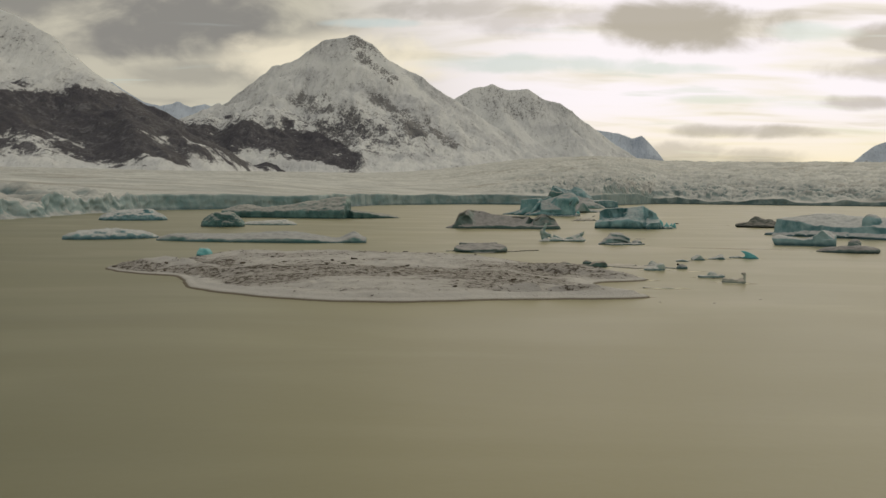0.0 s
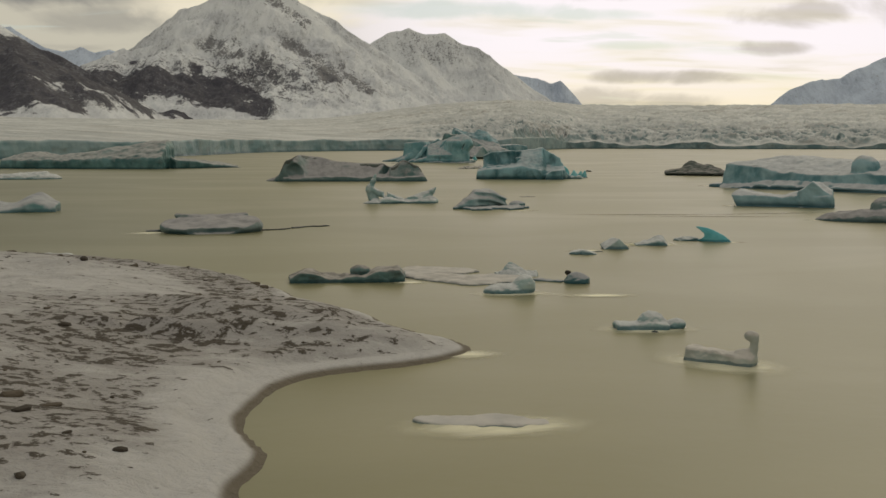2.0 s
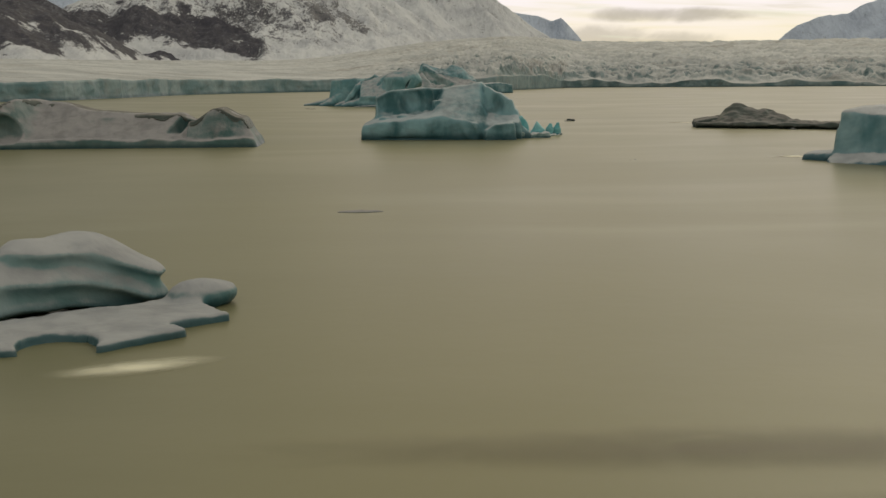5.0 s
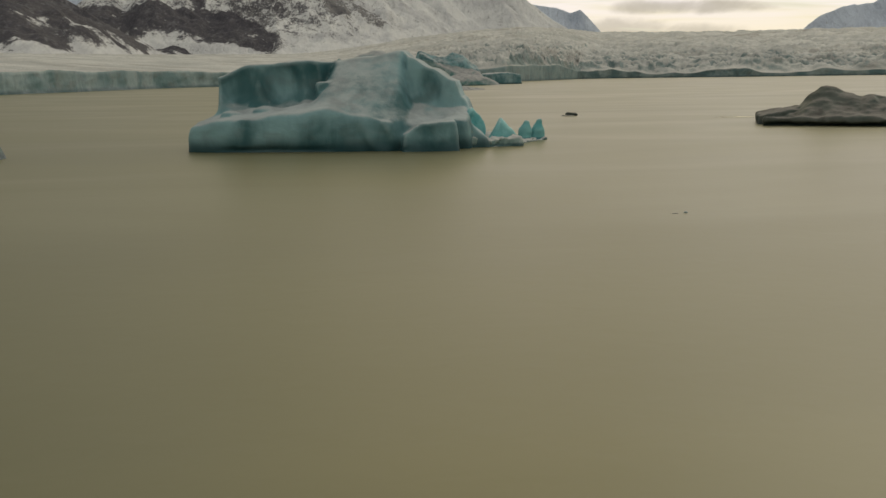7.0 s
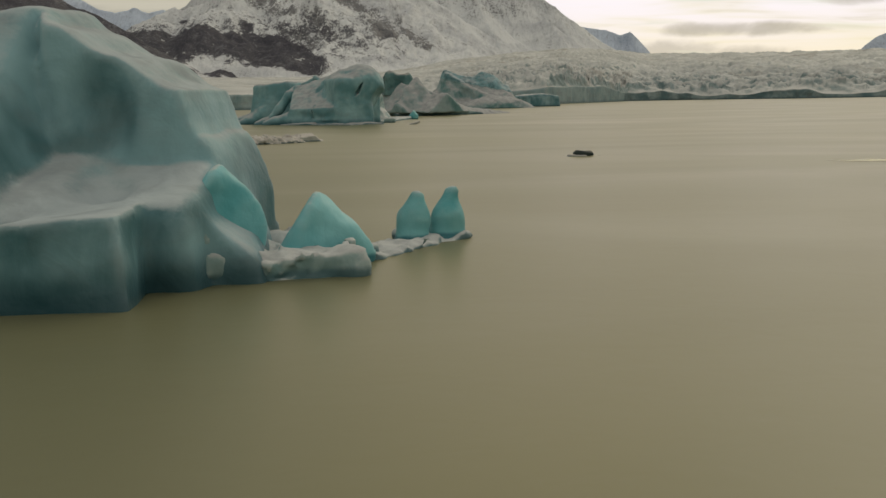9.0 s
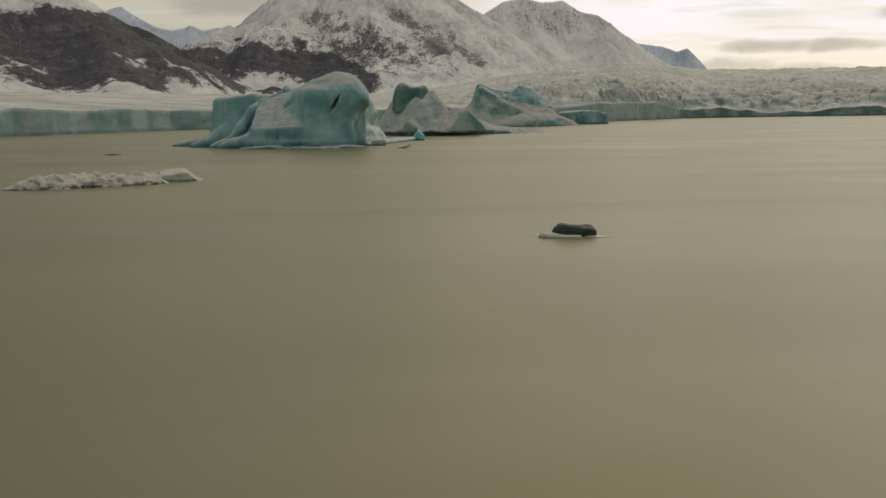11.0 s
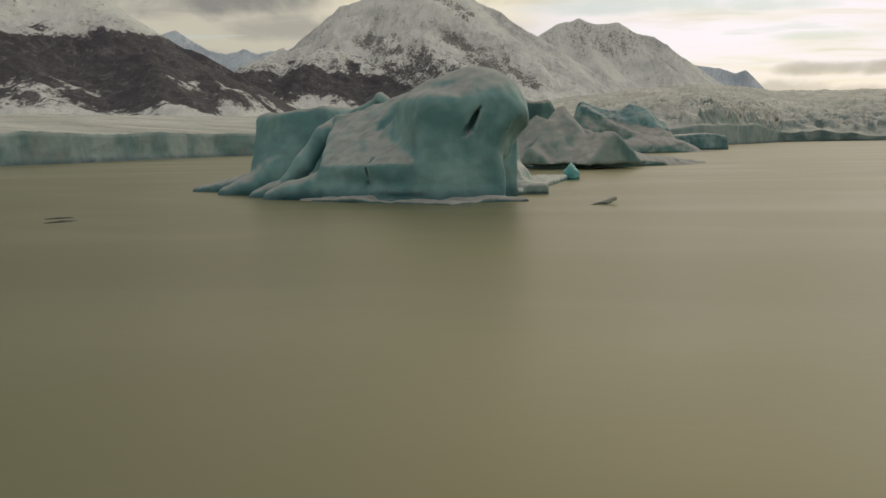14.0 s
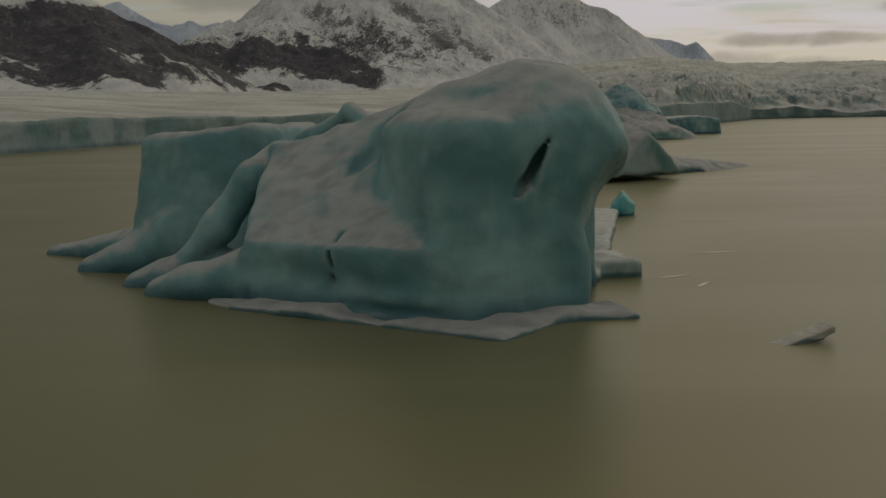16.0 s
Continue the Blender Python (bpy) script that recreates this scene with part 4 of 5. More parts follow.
def rib_berg():     # ribbed pinnacle on a shelf beside the arch
    def field(u, v, z):
        f = block(u, v, z, (12.0, 0.8, -0.1), (13.5, 1.5, 0.55), 0.3)
        f = smin(f, blob(u, v, z, (10.0, 2.8, 0.3), (6.0, 2.2, 2.0)), 0.6)
        f = smin(f, blob(u, v, z, (14.0, 3.2, 1.5), (1.6, 1.3, 4.4), 0, 4) + 0.25 * np.abs(np.sin(2.3 * v + 0.8 * u)), 0.7)
        f = smin(f, blob(u, v, z, (9.0, 3.6, 2.8), (2.2, 1.6, 3.1)), 0.5)
        f = smin(f, block(u, v, z, (1.2, -0.8, 0.1), (1.6, 1.0, 0.65), 0.3, 20), 0.3)
        f = smax(f, -blob(u, v, z, (6.0, 0.2, 1.6), (2.0, 2.0, 1.5)), 0.4)
        return floor_cut(f, z)
    ob = berg("iceberg", "pale ribbed ice pinnacle on a silty shelf", (46.9, 393.5), 82.0, field, (-2, -3.2, -0.8), (27, 7.0, 6.6), 0.13, M_CHUNK, 0.15, 0.5, 4.1, flutes=0.3)
    berg_part(ob, "ice_fin", lambda u, v, z: smax(blob(u, v, z, (25.0, -0.9, 0.4), (0.75, 0.75, 1.3), 0, 8), z - 1.6 + 1.2 * np.abs(v + 0.9) + 0.5 * np.abs(u - 24.9), 0.05), (23.6, -2.2, -0.6), (26.4, 0.5, 2.2), 0.07, M_FIN, "pointed turquoise block of clear ice", 0.1)


def saddle_berg():  # dirty table with a hollow saddle
    def body(u, v, z):
        top = hill(u, (-1, 0.6, 2.4, 5, 9, 13, 15.8, 17.2, 19.4, 21.4, 22.8), (0.8, 3.3, 4.05, 3.75, 2.95, 2.7, 2.65, 2.1, 3.2, 2.4, 0.7))
        f = smax(block(u, v, z, (10.8, 4.3, 1.2), (11.6, 3.9, 3.6), 0.6, -1, 0, 0.035), z - top, 0.15)
        # the scooped inside, open to the viewer between a left end and a right lump
        floor = 0.75 + 0.78 * (v - 1.4) + 3.2 * smooth(-u, -4.4, -1.0)
        lump = 0.9 + 1.5 * (v - 0.6) + 0.7 * np.minimum(0, 19.6 - u) + 0.25 * np.minimum(0, u - 19.6)
        inner = np.where(u < 17.0, floor, np.maximum(floor, lump))
        f = smax(f, (z - np.maximum(0.72, inner)) * 0.72, 0.15)
        f = smax(f, -block(u, v, z, (16.3, 3.0, 2.4), (0.55, 3.2, 1.4), 0.25, -30), 0.12)
        f = smin(f, block(u, v, z, (11.0, 1.9, 0.05), (11.0, 1.6, 0.55), 0.25, 0.8), 0.2)
        f = smax(f, -blob(u, v, z, (2.0, 0.4, 1.7), (1.6, 1.3, 1.35), 20), 0.15)
        f = smin(f, blob(u, v, z, (-0.6, 2.6, -0.05), (2.2, 1.6, 0.55)), 0.4)
        return floor_cut(f, z), top
    ob = berg("iceberg", "dirty grey tabular iceberg with a scooped saddle top", (3.4, 244.5), 0.5, lambda u, v, z: body(u, v, z)[0], (-3.5, -0.8, -0.8), (24.5, 9.5, 5.0), 0.135, M_GREY, 0.16, 0.3, 5.5, scallops=0.10)

    def crust(u, v, z):
        f, top = body(u, v, z)
        return smax(f - 0.06, top - 0.34 - z + 0.5 * fbm(u, v, u * 0, 0.6, 3), 0.05)
    berg_part(ob, "silt_crust", crust, (-1.5, 0.5, 1.4), (23.5, 9.2, 4.6), 0.135, M_DARK, "dark brown crust of silt along the rim", 0.03)


def low_dark_berg():
    def field(u, v, z):
        top = hill(u, (-3, -1, 1.0, 4, 9, 14, 20), (0.5, 1.2, 2.8, 2.2, 1.4, 1.2, 0.5))
        half = hill(u, (-3, 1, 10, 20), (2.6, 4.6, 5.0, 3.2))
        f = (np.abs(v - 3.0) / half * top * 1.1 + z - top) * 0.75
        f = smax(f, (0.55 * u + 0.5 * v + z - 6.4) * 0.7, 0.1)
        f = smax(f, (-0.9 * u - 0.35 * v + z - 1.4) * 0.7, 0.08)
        f = smax(f, -limb(u, v, z, ((2.0, -1.6, 1.2, 0.5), (6.0, -0.6, 1.5, 0.6), (11.0, -1.0, 0.9, 0.5)), 0.3), 0.12)
        f = smin(f, block(u, v, z, (6.0, 3.0, 0.05), (8.5, 4.0, 0.55), 0.2), 0.25)
        f = smin(f, block(u, v, z, (-2.0, 3.6, 0.2), (1.6, 2.2, 0.75), 0.15, 12, 8), 0.1)
        f = smax(f, -blob(u, v, z, (6.0, -1.2, 0.05), (10.0, 0.9, 0.3)), 0.1)
        return smax(floor_cut(f, z), np.abs(u - 8) - 12, 0.3)
    berg("iceberg", "low dark silt-covered iceberg with a humped end", (75.6, 273.0), -28.0, field, (-4.8, -3.0, -0.8), (20.5, 9, 4.0), 0.14, M_DARK, 0.22, 0.6, 2.2, flutes=0.12, scallops=0.22)


def wedge_berg():   # large pale block on the right side of the lake
    def field(u, v, z):
        top = hill(u, (-2, 0, 5, 10, 14, 17, 20, 26, 34), (3.4, 3.7, 4.4, 4.0, 3.8, 3.8, 4.2, 3.2, 1.6))
        f = smax(block(u, v, z, (13.0, 6.8, 1.4), (14.3, 6.6, 4.2), 0.6), z - top, 0.2)
        edge = hill(u, (0, 3, 8, 14, 20, 28), (3.2, 2.9, 2.2, 1.9, 2.2, 1.6)) + 0.30 * (v - 1.4)
        f = smax(f, (z - edge) * 0.9, 0.15)
        # a steep wall above a snowy ledge that slopes into the water
        ledge = hill(u, (-1, 1.5, 6, 14, 28), (0.2, 0.35, 0.9, 0.8, 0.6)) + 0.45 * (v - 0.9)
        f = smax(f, np.minimum(1.5 + 0.12 * z - v, (z - ledge) * 0.9), 0.15)
        for k in (0.2, 1.7, 3.6, 6.4, 10.5, 15.0):
            f = smax(f, -blob(u, v, z, (k, 0.6, 2.6), (0.8, 1.15, 2.3), 0, 6), 0.3)
        f = smin(f, block(u, v, z, (-1.6, 3.5, 0.0), (2.2, 2.0, 0.5), 0.3), 0.3)
        f = smin(f, blob(u, v, z, (18.5, 3.5, 3.0), (1.7, 1.5, 1.7), 0, 20), 0.3)
        f = smax(f, -blob(u, v, z, (12.0, -0.1, 0.1), (15.0, 0.6, 0.3)), 0.15)
        return floor_cut(f, z)
    berg("iceberg", "large blocky teal iceberg with a snowy sloping top", (66.6, 220.0), -50.0, field, (-5.0, -1.0, -0.8), (29, 14.5, 5.6), 0.16, M_ICE, 0.22, 0.3, 9.9, flutes=0.2, scallops=0.2)


def slope_berg():   # lower berg in front of the block
    def field(u, v, z):
        top = hill(u, (-1, 0.2, 2, 4.5, 6.0, 7.6, 9.2), (1.1, 1.6, 1.25, 1.05, 1.5, 2.6, 1.7))
        f = smax(block(u, v, z, (4.3, 2.0, 0.5), (4.9, 2.0, 1.9), 0.4), z - top, 0.25)
        f = smax(f, (z - (1.05 + 0.55 * v)) * 0.8, 0.12)
        f = smax(f, (-u - 0.5 + 0.45 * (1.3 - z)) * 0.9, 0.08)
        f = smin(f, smax(block(u, v, z, (7.5, 1.6, 0.8), (1.7, 1.5, 1.9), 0.2, 10), (z - 2.5 + 0.75 * np.abs(u - 7.3)) * 0.8, 0.08), 0.12)
        f = smax(f, -blob(u, v, z, (4, -0.3, 0.12), (5, 0.4, 0.2)), 0.1)
        return floor_cut(f, z)
    berg("iceberg", "low teal iceberg with a raised end", (53.8, 178.2), -24.0, field, (-1.6, -1.0, -0.7), (11, 5, 2.8), 0.075, M_ICE, 0.12, 0.7, 4.4, scallops=0.1)


def knob_berg():
    def field(u, v, z):
        f = smax(blob(u, v, z, (3.6, 1.2, 0.1), (4.4, 2.0, 0.95), 0, 3), z - 0.8 - 0.05 * u, 0.2)
        f = smin(f, blob(u, v, z, (4.5, 1.5, 1.1), (0.9, 0.9, 0.85)), 0.25)
        return floor_cut(f, z)
    berg("iceberg", "flat silty iceberg with a knob on top", (54.3, 157.8), -25.0, field, (-1.5, -1.6, -0.7), (9, 4, 2.3), 0.07, M_GREY, 0.18, 0.8, 7.4)


def cradle_berg():  # U-shaped shard
    def field(u, v, z):
        f = block(u, v, z, (4.0, 1.0, 0.05), (3.4, 0.8, 0.30), 0.2)
        f = smin(f, limb(u, v, z, ((0.9, 1.2, 0.1, 0.55), (0.35, 1.2, 1.3, 0.42), (0.75, 1.2, 2.3, 0.24), (1.0, 1.2, 3.0, 0.07)), 0.2), 0.2)
        f = smin(f, limb(u, v, z, ((0.4, 1.1, 1.5, 0.34), (1.4, 1.0, 1.05, 0.30), (2.3, 1.0, 0.75, 0.36), (3.6, 1.1, 0.25, 0.40)), 0.2), 0.2)
        f = smin(f, limb(u, v, z, ((4.4, 1.1, 0.2, 0.4), (6.2, 1.2, 0.75, 0.42), (7.0, 1.2, 1.25, 0.26), (7.35, 1.2, 1.62, 0.07)), 0.3), 0.25)
        f = smin(f, blob(u, v, z, (6.3, 1.1, 0.25), (1.3, 0.75, 0.6)), 0.3)
        f = smin(f, blob(u, v, z, (2.5, 0.2, 0.1), (1.1, 0.6, 0.55)), 0.15)
        f = smin(f, blob(u, v, z, (0.9, 0.3, 0.0), (1.2, 0.7, 0.28)), 0.15)
        f = smax(f, -blob(u, v, z, (2.05, 0.4, 0.95), (0.28, 0.9, 0.42), 0, 15), 0.1)
        f = smax(f, -blob(u, v, z, (4.6, 0.2, 0.5), (1.0, 0.7, 0.3)), 0.12)
        return floor_cut(f, z)
    berg("iceberg", "small cradle-shaped shard of teal ice", (16.3, 184.4), -6.0, field, (-1.0, -1.0, -0.7), (9, 3, 3.5), 0.05, M_CHUNK, 0.12, 0.9, 3.7)


def ribbed_berg():  # ribbed ramp on a thin platform
    def field(u, v, z):
        f = limb(u, v, z, ((-0.1, 1.5, 0.05, 0.22), (1.4, 2.9, 0.45, 0.62), (2.5, 4.2, 0.85, 0.95), (3.5, 5.2, 0.85, 1.05), (4.8, 5.4, 0.45, 0.75)), 0.5)
        along = 0.30 * u - 0.10 * v + 1.05 * z
        f = f + 0.26 * np.abs(np.sin(4.6 * along + 0.7 * np.sin(1.3 * u))) ** 1.5 * smooth(u, 1.4, 2.8)
        f = smax(f, -blob(u, v, z, (3.5, 4.1, 1.65), (0.16, 0.4, 0.10)), 0.03)
        f = smax(f, -blob(u, v, z, (4.5, 3.6, 1.2), (0.7, 0.9, 0.9), 30, 20), 0.2)
        plate = block(u, v, z, (4.0, 2.2, 0.02), (3.2, 1.3, 0.2), 0.12, 34)
        plate = smin(plate, block(u, v, z, (2.6, 0.4, 0.02), (1.4, 0.7, 0.16), 0.1, 10), 0.2)
        plate = smin(plate, block(u, v, z, (5.3, 0.9, 0.02), (1.3, 0.5, 0.18), 0.1, 40), 0.2)
        plate = smin(plate, blob(u, v, z, (6.4, 5.0, 0.25), (0.9, 0.7, 0.4), 20), 0.25)
        plate = smax(plate, -blob(u, v, z, (4.1, 0.2, 0.1), (0.8, 0.9, 0.6), 40), 0.15)
        f = smin(f, plate, 0.15)
        return floor_cut(f, z)
    berg("iceberg", "ribbed teal ramp of ice on a thin silty shelf", (25.0, 172.8), 0.0, field, (-1.4, -1.6, -0.7), (9, 8, 2.6), 0.06, M_GREY2, 0.08, 1.1, 2.9)


def silty_floe():   # boat-shaped floe with a snowy deck
    def field(u, v, z):
        f = blob(u, v, z, (0, 0, 0.35), (3.7, 2.9, 1.25), 6)
        f = smax(f, (z - 0.40 - 0.03 * u - 0.15 * (v + 2.6) - 0.14 * fbm(u, v, u * 0, 0.7, 3)) * 0.95, 0.05)
        f = smax(f, -blob(u, v, z, (-0.5, -3.3, 0.25), (3.6, 1.0, 0.42), 5), 0.12)
        f = smin(f, block(u, v, z, (-1.4, 1.9, 0.95), (1.3, 0.4, 0.16), 0.08, -10, -4), 0.08)
        f = smin(f, block(u, v, z, (1.4, 2.0, 0.95), (1.2, 0.35, 0.14), 0.08, 8, 3), 0.08)
        f = smin(f, block(u, v, z, (-3.6, 0.8, 0.0), (1.1, 0.3, 0.14), 0.08, 14), 0.1)
        return floor_cut(f, z)
    berg("ice_floe", "dark silty ice floe with a snowy ledged top", (5.2, 149.9), 8, field, (-5.4, -4.2, -0.8), (5.4, 4.2, 1.5), 0.08, M_GREY, 0.10, 0.9, 11.0, "small ice on the lake", 0.03, 0.05)


def small_bergs():
    def lens(a, b, c, tip=0.0, cut=9.0, k=0.0):
        return lambda u, v, z: floor_cut(smax(smin(blob(u, v, z, (0, 0, 0), (a, b, c)), blob(u, v, z, (tip, 0, c * 0.5), (a * 0.3, b * 0.6, c * 0.7), 0, 20), c * 0.5), z - cut - k * u, 0.15), z)
    list_ = [
        # name, label, place, yaw, half sizes, bump, cut, slope, material
        ("iceberg", "dark teal wedge of ice", (-48.4, 241.5), 8, (4.7, 4.0, 3.3), 0.5, 3.0, 0.1, M_DEEP),
        ("iceberg", "low teal ice ridge", (-53.8, 178.0), 40, (8.0, 3.0, 1.7), 2.0, 1.5, -0.04, M_ICE),
        ("iceberg", "pale blue rounded berg", (-80.0, 284.0), 20, (8.5, 5.0, 2.8), 2.0, 2.6, 0.05, M_ICE),
        ("ice_chunk", "small turquoise ice chunk", (-29.2, 134.4), 0, (0.95, 0.8, 0.95), 0.2, 0.9, 0.0, M_BLUE),
        ("ice_chunk", "small pale teal ice chunk", (-24.0, 129.6), 0, (1.9, 1.0, 0.55), 0.3, 0.5, 0.0, M_CHUNK),
        ("ice_chunk", "low turquoise ice chunk behind the ice island", (-1.0, 131.5), 0, (1.5, 0.6, 0.4), 0.6, 0.35, 0.0, M_CHUNK),
        ("iceberg", "low pale slab of ice beside a larger berg", (-40.5, 257.0), 8, (6.2, 2.8, 1.2), 2.0, 1.0, 0.06, M_CHUNK),
        ("ice_chunk", "small pale bit of floating ice", (53.9, 225.4), 20, (0.16, 0.08, 0.05), 0.0, 0.05, 0.0, M_GREY),
        ("ice_chunk", "small pale bit of floating ice", (54.25, 225.55), -15, (0.07, 0.05, 0.09), 0.0, 0.09, 0.1, M_CHUNK),
        ("ice_chunk", "small pale bit of floating ice", (16.4, 82.4), 10, (0.16, 0.09, 0.06), 0.0, 0.1, 0.0, M_SHEET),
        ("ice_chunk", "small pale bit of floating ice", (20.4, 82.0), -20, (0.12, 0.08, 0.06), 0.0, 0.1, 0.0, M_SHEET),
        ("ice_chunk", "small pale bit of floating ice", (24.8, 85.4), 5, (0.2, 0.1, 0.06), 0.0, 0.1, 0.0, M_SHEET),
        ("ice_chunk", "small teal bit of floating ice", (4.8, 122.9), 0, (0.6, 0.4, 0.4), 0.2, 0.35, 0.0, M_FIN),
        ("ice_chunk", "small dark fragment of silty ice", (26.3, 106.4), 0, (0.13, 0.1, 0.09), 0.0, 0.12, 0.0, M_DARK),
        ("ice_chunk", "small grey fragment of floating ice", (30.2, 133.9), 0, (0.32, 0.08, 0.06), 0.0, 0.1, 0.0, M_GREY),
        ("ice_chunk", "thin grey sliver of floating ice", (35.3, 197.0), 0, (1.0, 0.35, 0.10), 0.0, 0.1, 0.0, M_GREY),
        ("ice_chunk", "thin dark sliver of floating ice", (25.3, 371.0), 60, (1.0, 0.2, 0.13), 0.0, 0.1, 0.0, M_DARK),
        ("ice_chunk", "thin dark sliver of floating ice", (24.1, 373.5), 50, (0.8, 0.15, 0.10), 0.0, 0.1, 0.0, M_DARK),
    ]
    for k, (name, label, at, yaw, (a, b, c), tip, cut, slope, mat) in enumerate(list_):
        big = max(a, b, c)
        berg(name, label, at, yaw, lens(a, b, c, tip, cut, slope), (-a * 1.25 - 0.2, -b * 1.3 - 0.2, -0.4), (a * 1.25 + max(tip - a * 0.8, 0) + 0.3, b * 1.3 + 0.2, c * 1.45 + 0.3),
             max(big / 45, 0.025), mat, 0.16 * min(c, 2.0), 1.1 / max(c, 0.5) ** 0.5, 11.0 + 3.7 * k, "small ice on the lake", 0.12 * min(c, 1.5), 0.14 * min(c, 2.0))


def piece(name, label, at, yaw, field, lo, hi, step, mat, rough, grain, seed):
    return berg(name, label, at, yaw, lambda u, v, z: np.maximum(field(u, v, z), -0.25 - z), lo, hi, step, mat, rough * 1.3, grain * 0.9, seed, "small ice on the lake")


def near_pieces():
    def hook(u, v, z):
        f = block(u, v, z, (0, 0, 0.1), (1.05, 0.34, 0.27), 0.1, 0, -4)
        f = smin(f, blob(u, v, z, (0.98, 0.0, 0.45), (0.15, 0.16, 0.5), 0, -12), 0.12)
        f = smin(f, blob(u, v, z, (0.93, 0.0, 0.90), (0.22, 0.18, 0.17)), 0.08)
        return smin(f, blob(u, v, z, (0.7, 0.0, 0.3), (0.3, 0.2, 0.2)), 0.1)
    piece("ice_chunk", "grey ice slab with an upright hooked neck", (26.9, 101.2), -37, hook, (-1.4, -0.7, -0.3), (1.5, 0.7, 1.25), 0.03, M_SHEET, 0.06, 2.0, 1.0)

    def peaked(u, v, z):
        f = block(u, v, z, (-0.3, 0, 0.05), (0.95, 0.42, 0.2), 0.12)
        f = smin(f, blob(u, v, z, (0.15, 0.1, 0.25), (0.5, 0.35, 0.36), 0, -15), 0.15)
        return smin(f, blob(u, v, z, (0.95, 0, 0.12), (0.35, 0.3, 0.24)), 0.1)
    piece("ice_chunk", "grey-white ice slab with a teal hump", (26.3, 107.2), 0, peaked, (-1.5, -0.7, -0.3), (1.5, 0.7, 0.8), 0.03, M_CHUNK, 0.07, 2.0, 2.0)

    def slab(u, v, z):
        f = smax(block(u, v, z, (0, 0.3, 0.1), (2.7, 0.95, 0.55), 0.2, 2), z - hill(u, (-2.7, -2.0, -0.6, 0.6, 1.6, 2.4, 2.7), (0.25, 0.50, 0.22, 0.26, 0.56, 0.66, 0.4)), 0.08)
        return smin(f, blob(u, v, z, (0.6, 0.5, 0.45), (0.5, 0.3, 0.25)), 0.1)
    piece("ice_floe", "dark teal slab of ice with gravel on top", (15.4, 121.0), 0, slab, (-3.1, -1.0, -0.3), (3.1, 1.7, 0.95), 0.05, M_SLAB, 0.1, 1.4, 3.0)

    def pancake(u, v, z):
        f = smin(blob(u, v, z, (-0.4, 0.6, 0), (2.2, 3.6, 2.0), 28), blob(u, v, z, (1.4, -1.6, 0), (2.2, 1.3, 2.0), 30), 0.5)
        f = smax(f, -blob(u, v, z, (1.2, 0.9, 0), (1.4, 0.6, 2.0), 20), 0.2)
        f = f + 0.5 * fbm(u, v, u * 0, 0.9, 4)
        return smax(f, z - 0.10 - 0.04 * fbm(u, v, u * 0, 0.8, 3), 0.05)
    piece("ice_floe", "thin flat sheet of white ice with ragged edges", (20.7, 122.4), 0, pancake, (-4.2, -4.8, -0.3), (4.2, 5.2, 0.35), 0.07, M_SHEET, 0.03, 1.5, 4.0)

    def knob(u, v, z):
        f = blob(u, v, z, (-0.3, 0, 0.05), (1.0, 0.55, 0.36))
        return smin(f, blob(u, v, z, (0.48, 0.0, 0.3), (0.5, 0.42, 0.5), 0, 10), 0.12)
    piece("ice_chunk", "teal ice chunk with a rounded knob", (22.7, 116.6), 0, knob, (-1.5, -0.8, -0.3), (1.3, 0.8, 1.0), 0.03, M_CHUNK, 0.07, 1.8, 5.0)

    def tent(u, v, z):
        top = hill(u, (-1.1, -0.2, 0.5, 1.1), (0.1, 0.62, 0.3, 0.25))
        return smax((np.abs(v) / 0.6 * top * 0.9 + z - top) * 0.7, np.abs(u) - 1.05, 0.1)
    piece("ice_chunk", "white ridge-backed chunk of ice", (23.7, 122.8), -6, tent, (-1.4, -0.9, -0.3), (1.4, 0.9, 0.9), 0.03, M_CHUNK, 0.09, 1.8, 6.0)

    def silty(u, v, z):
        f = blob(u, v, z, (0.15, 0, 0.05), (0.62, 0.45, 0.42))
        return smin(f, block(u, v, z, (-1.2, 0.5, -0.02), (0.75, 0.25, 0.1), 0.06, -20), 0.1)
    piece("ice_chunk", "silty chunk of ice with a pale tail", (26.0, 119.8), -10, silty, (-2.3, -0.7, -0.3), (1.0, 1.1, 0.7), 0.03, M_GREY2, 0.07, 2.0, 7.0)
    m, n = material("black_stone")
    finish(n, n.mix(n.noise(n.add("ShaderNodeNewGeometry").outputs["Position"], 9.0), rgb(0.012, 0.010, 0.008), rgb(0.04, 0.033, 0.027)), 0.8)
    v, q = skin(lambda u, v, z: blob(u, v, z, (0, 0, 0.1), (0.17, 0.13, 0.12)) + 0.06 * fbm(u, v, z, 5.0, 3), (-0.3, -0.3, -0.1), (0.3, 0.3, 0.35), 0.03)
    rock = thing("boulder", "small black stone lying on silty ice", "rock", (25.75, 119.95), 0, v, q, m)
    rock.location.z = 0.36

    def facet(u, v, z):
        u, v, z = u / 0.78, v / 0.78, z / 0.85
        f = block(u, v, z, (0, 0, 0.15), (0.95, 0.62, 0.62), 0.08, 10, 24)
        f = smax(f, (0.75 * u + 0.3 * v + z - 0.85) * 0.75, 0.05)
        f = smax(f, (-0.55 * u - 0.5 * v + z - 0.82) * 0.8, 0.05)
        return smax(f, (0.5 * u - 0.8 * v + 0.3 * z - 0.72), 0.05)
    piece("ice_chunk", "white faceted block of ice", (31.6, 135.7), -12, facet, (-1.4, -1.1, -0.3), (1.4, 1.1, 1.2), 0.035, M_CHUNK, 0.06, 1.5, 8.0)

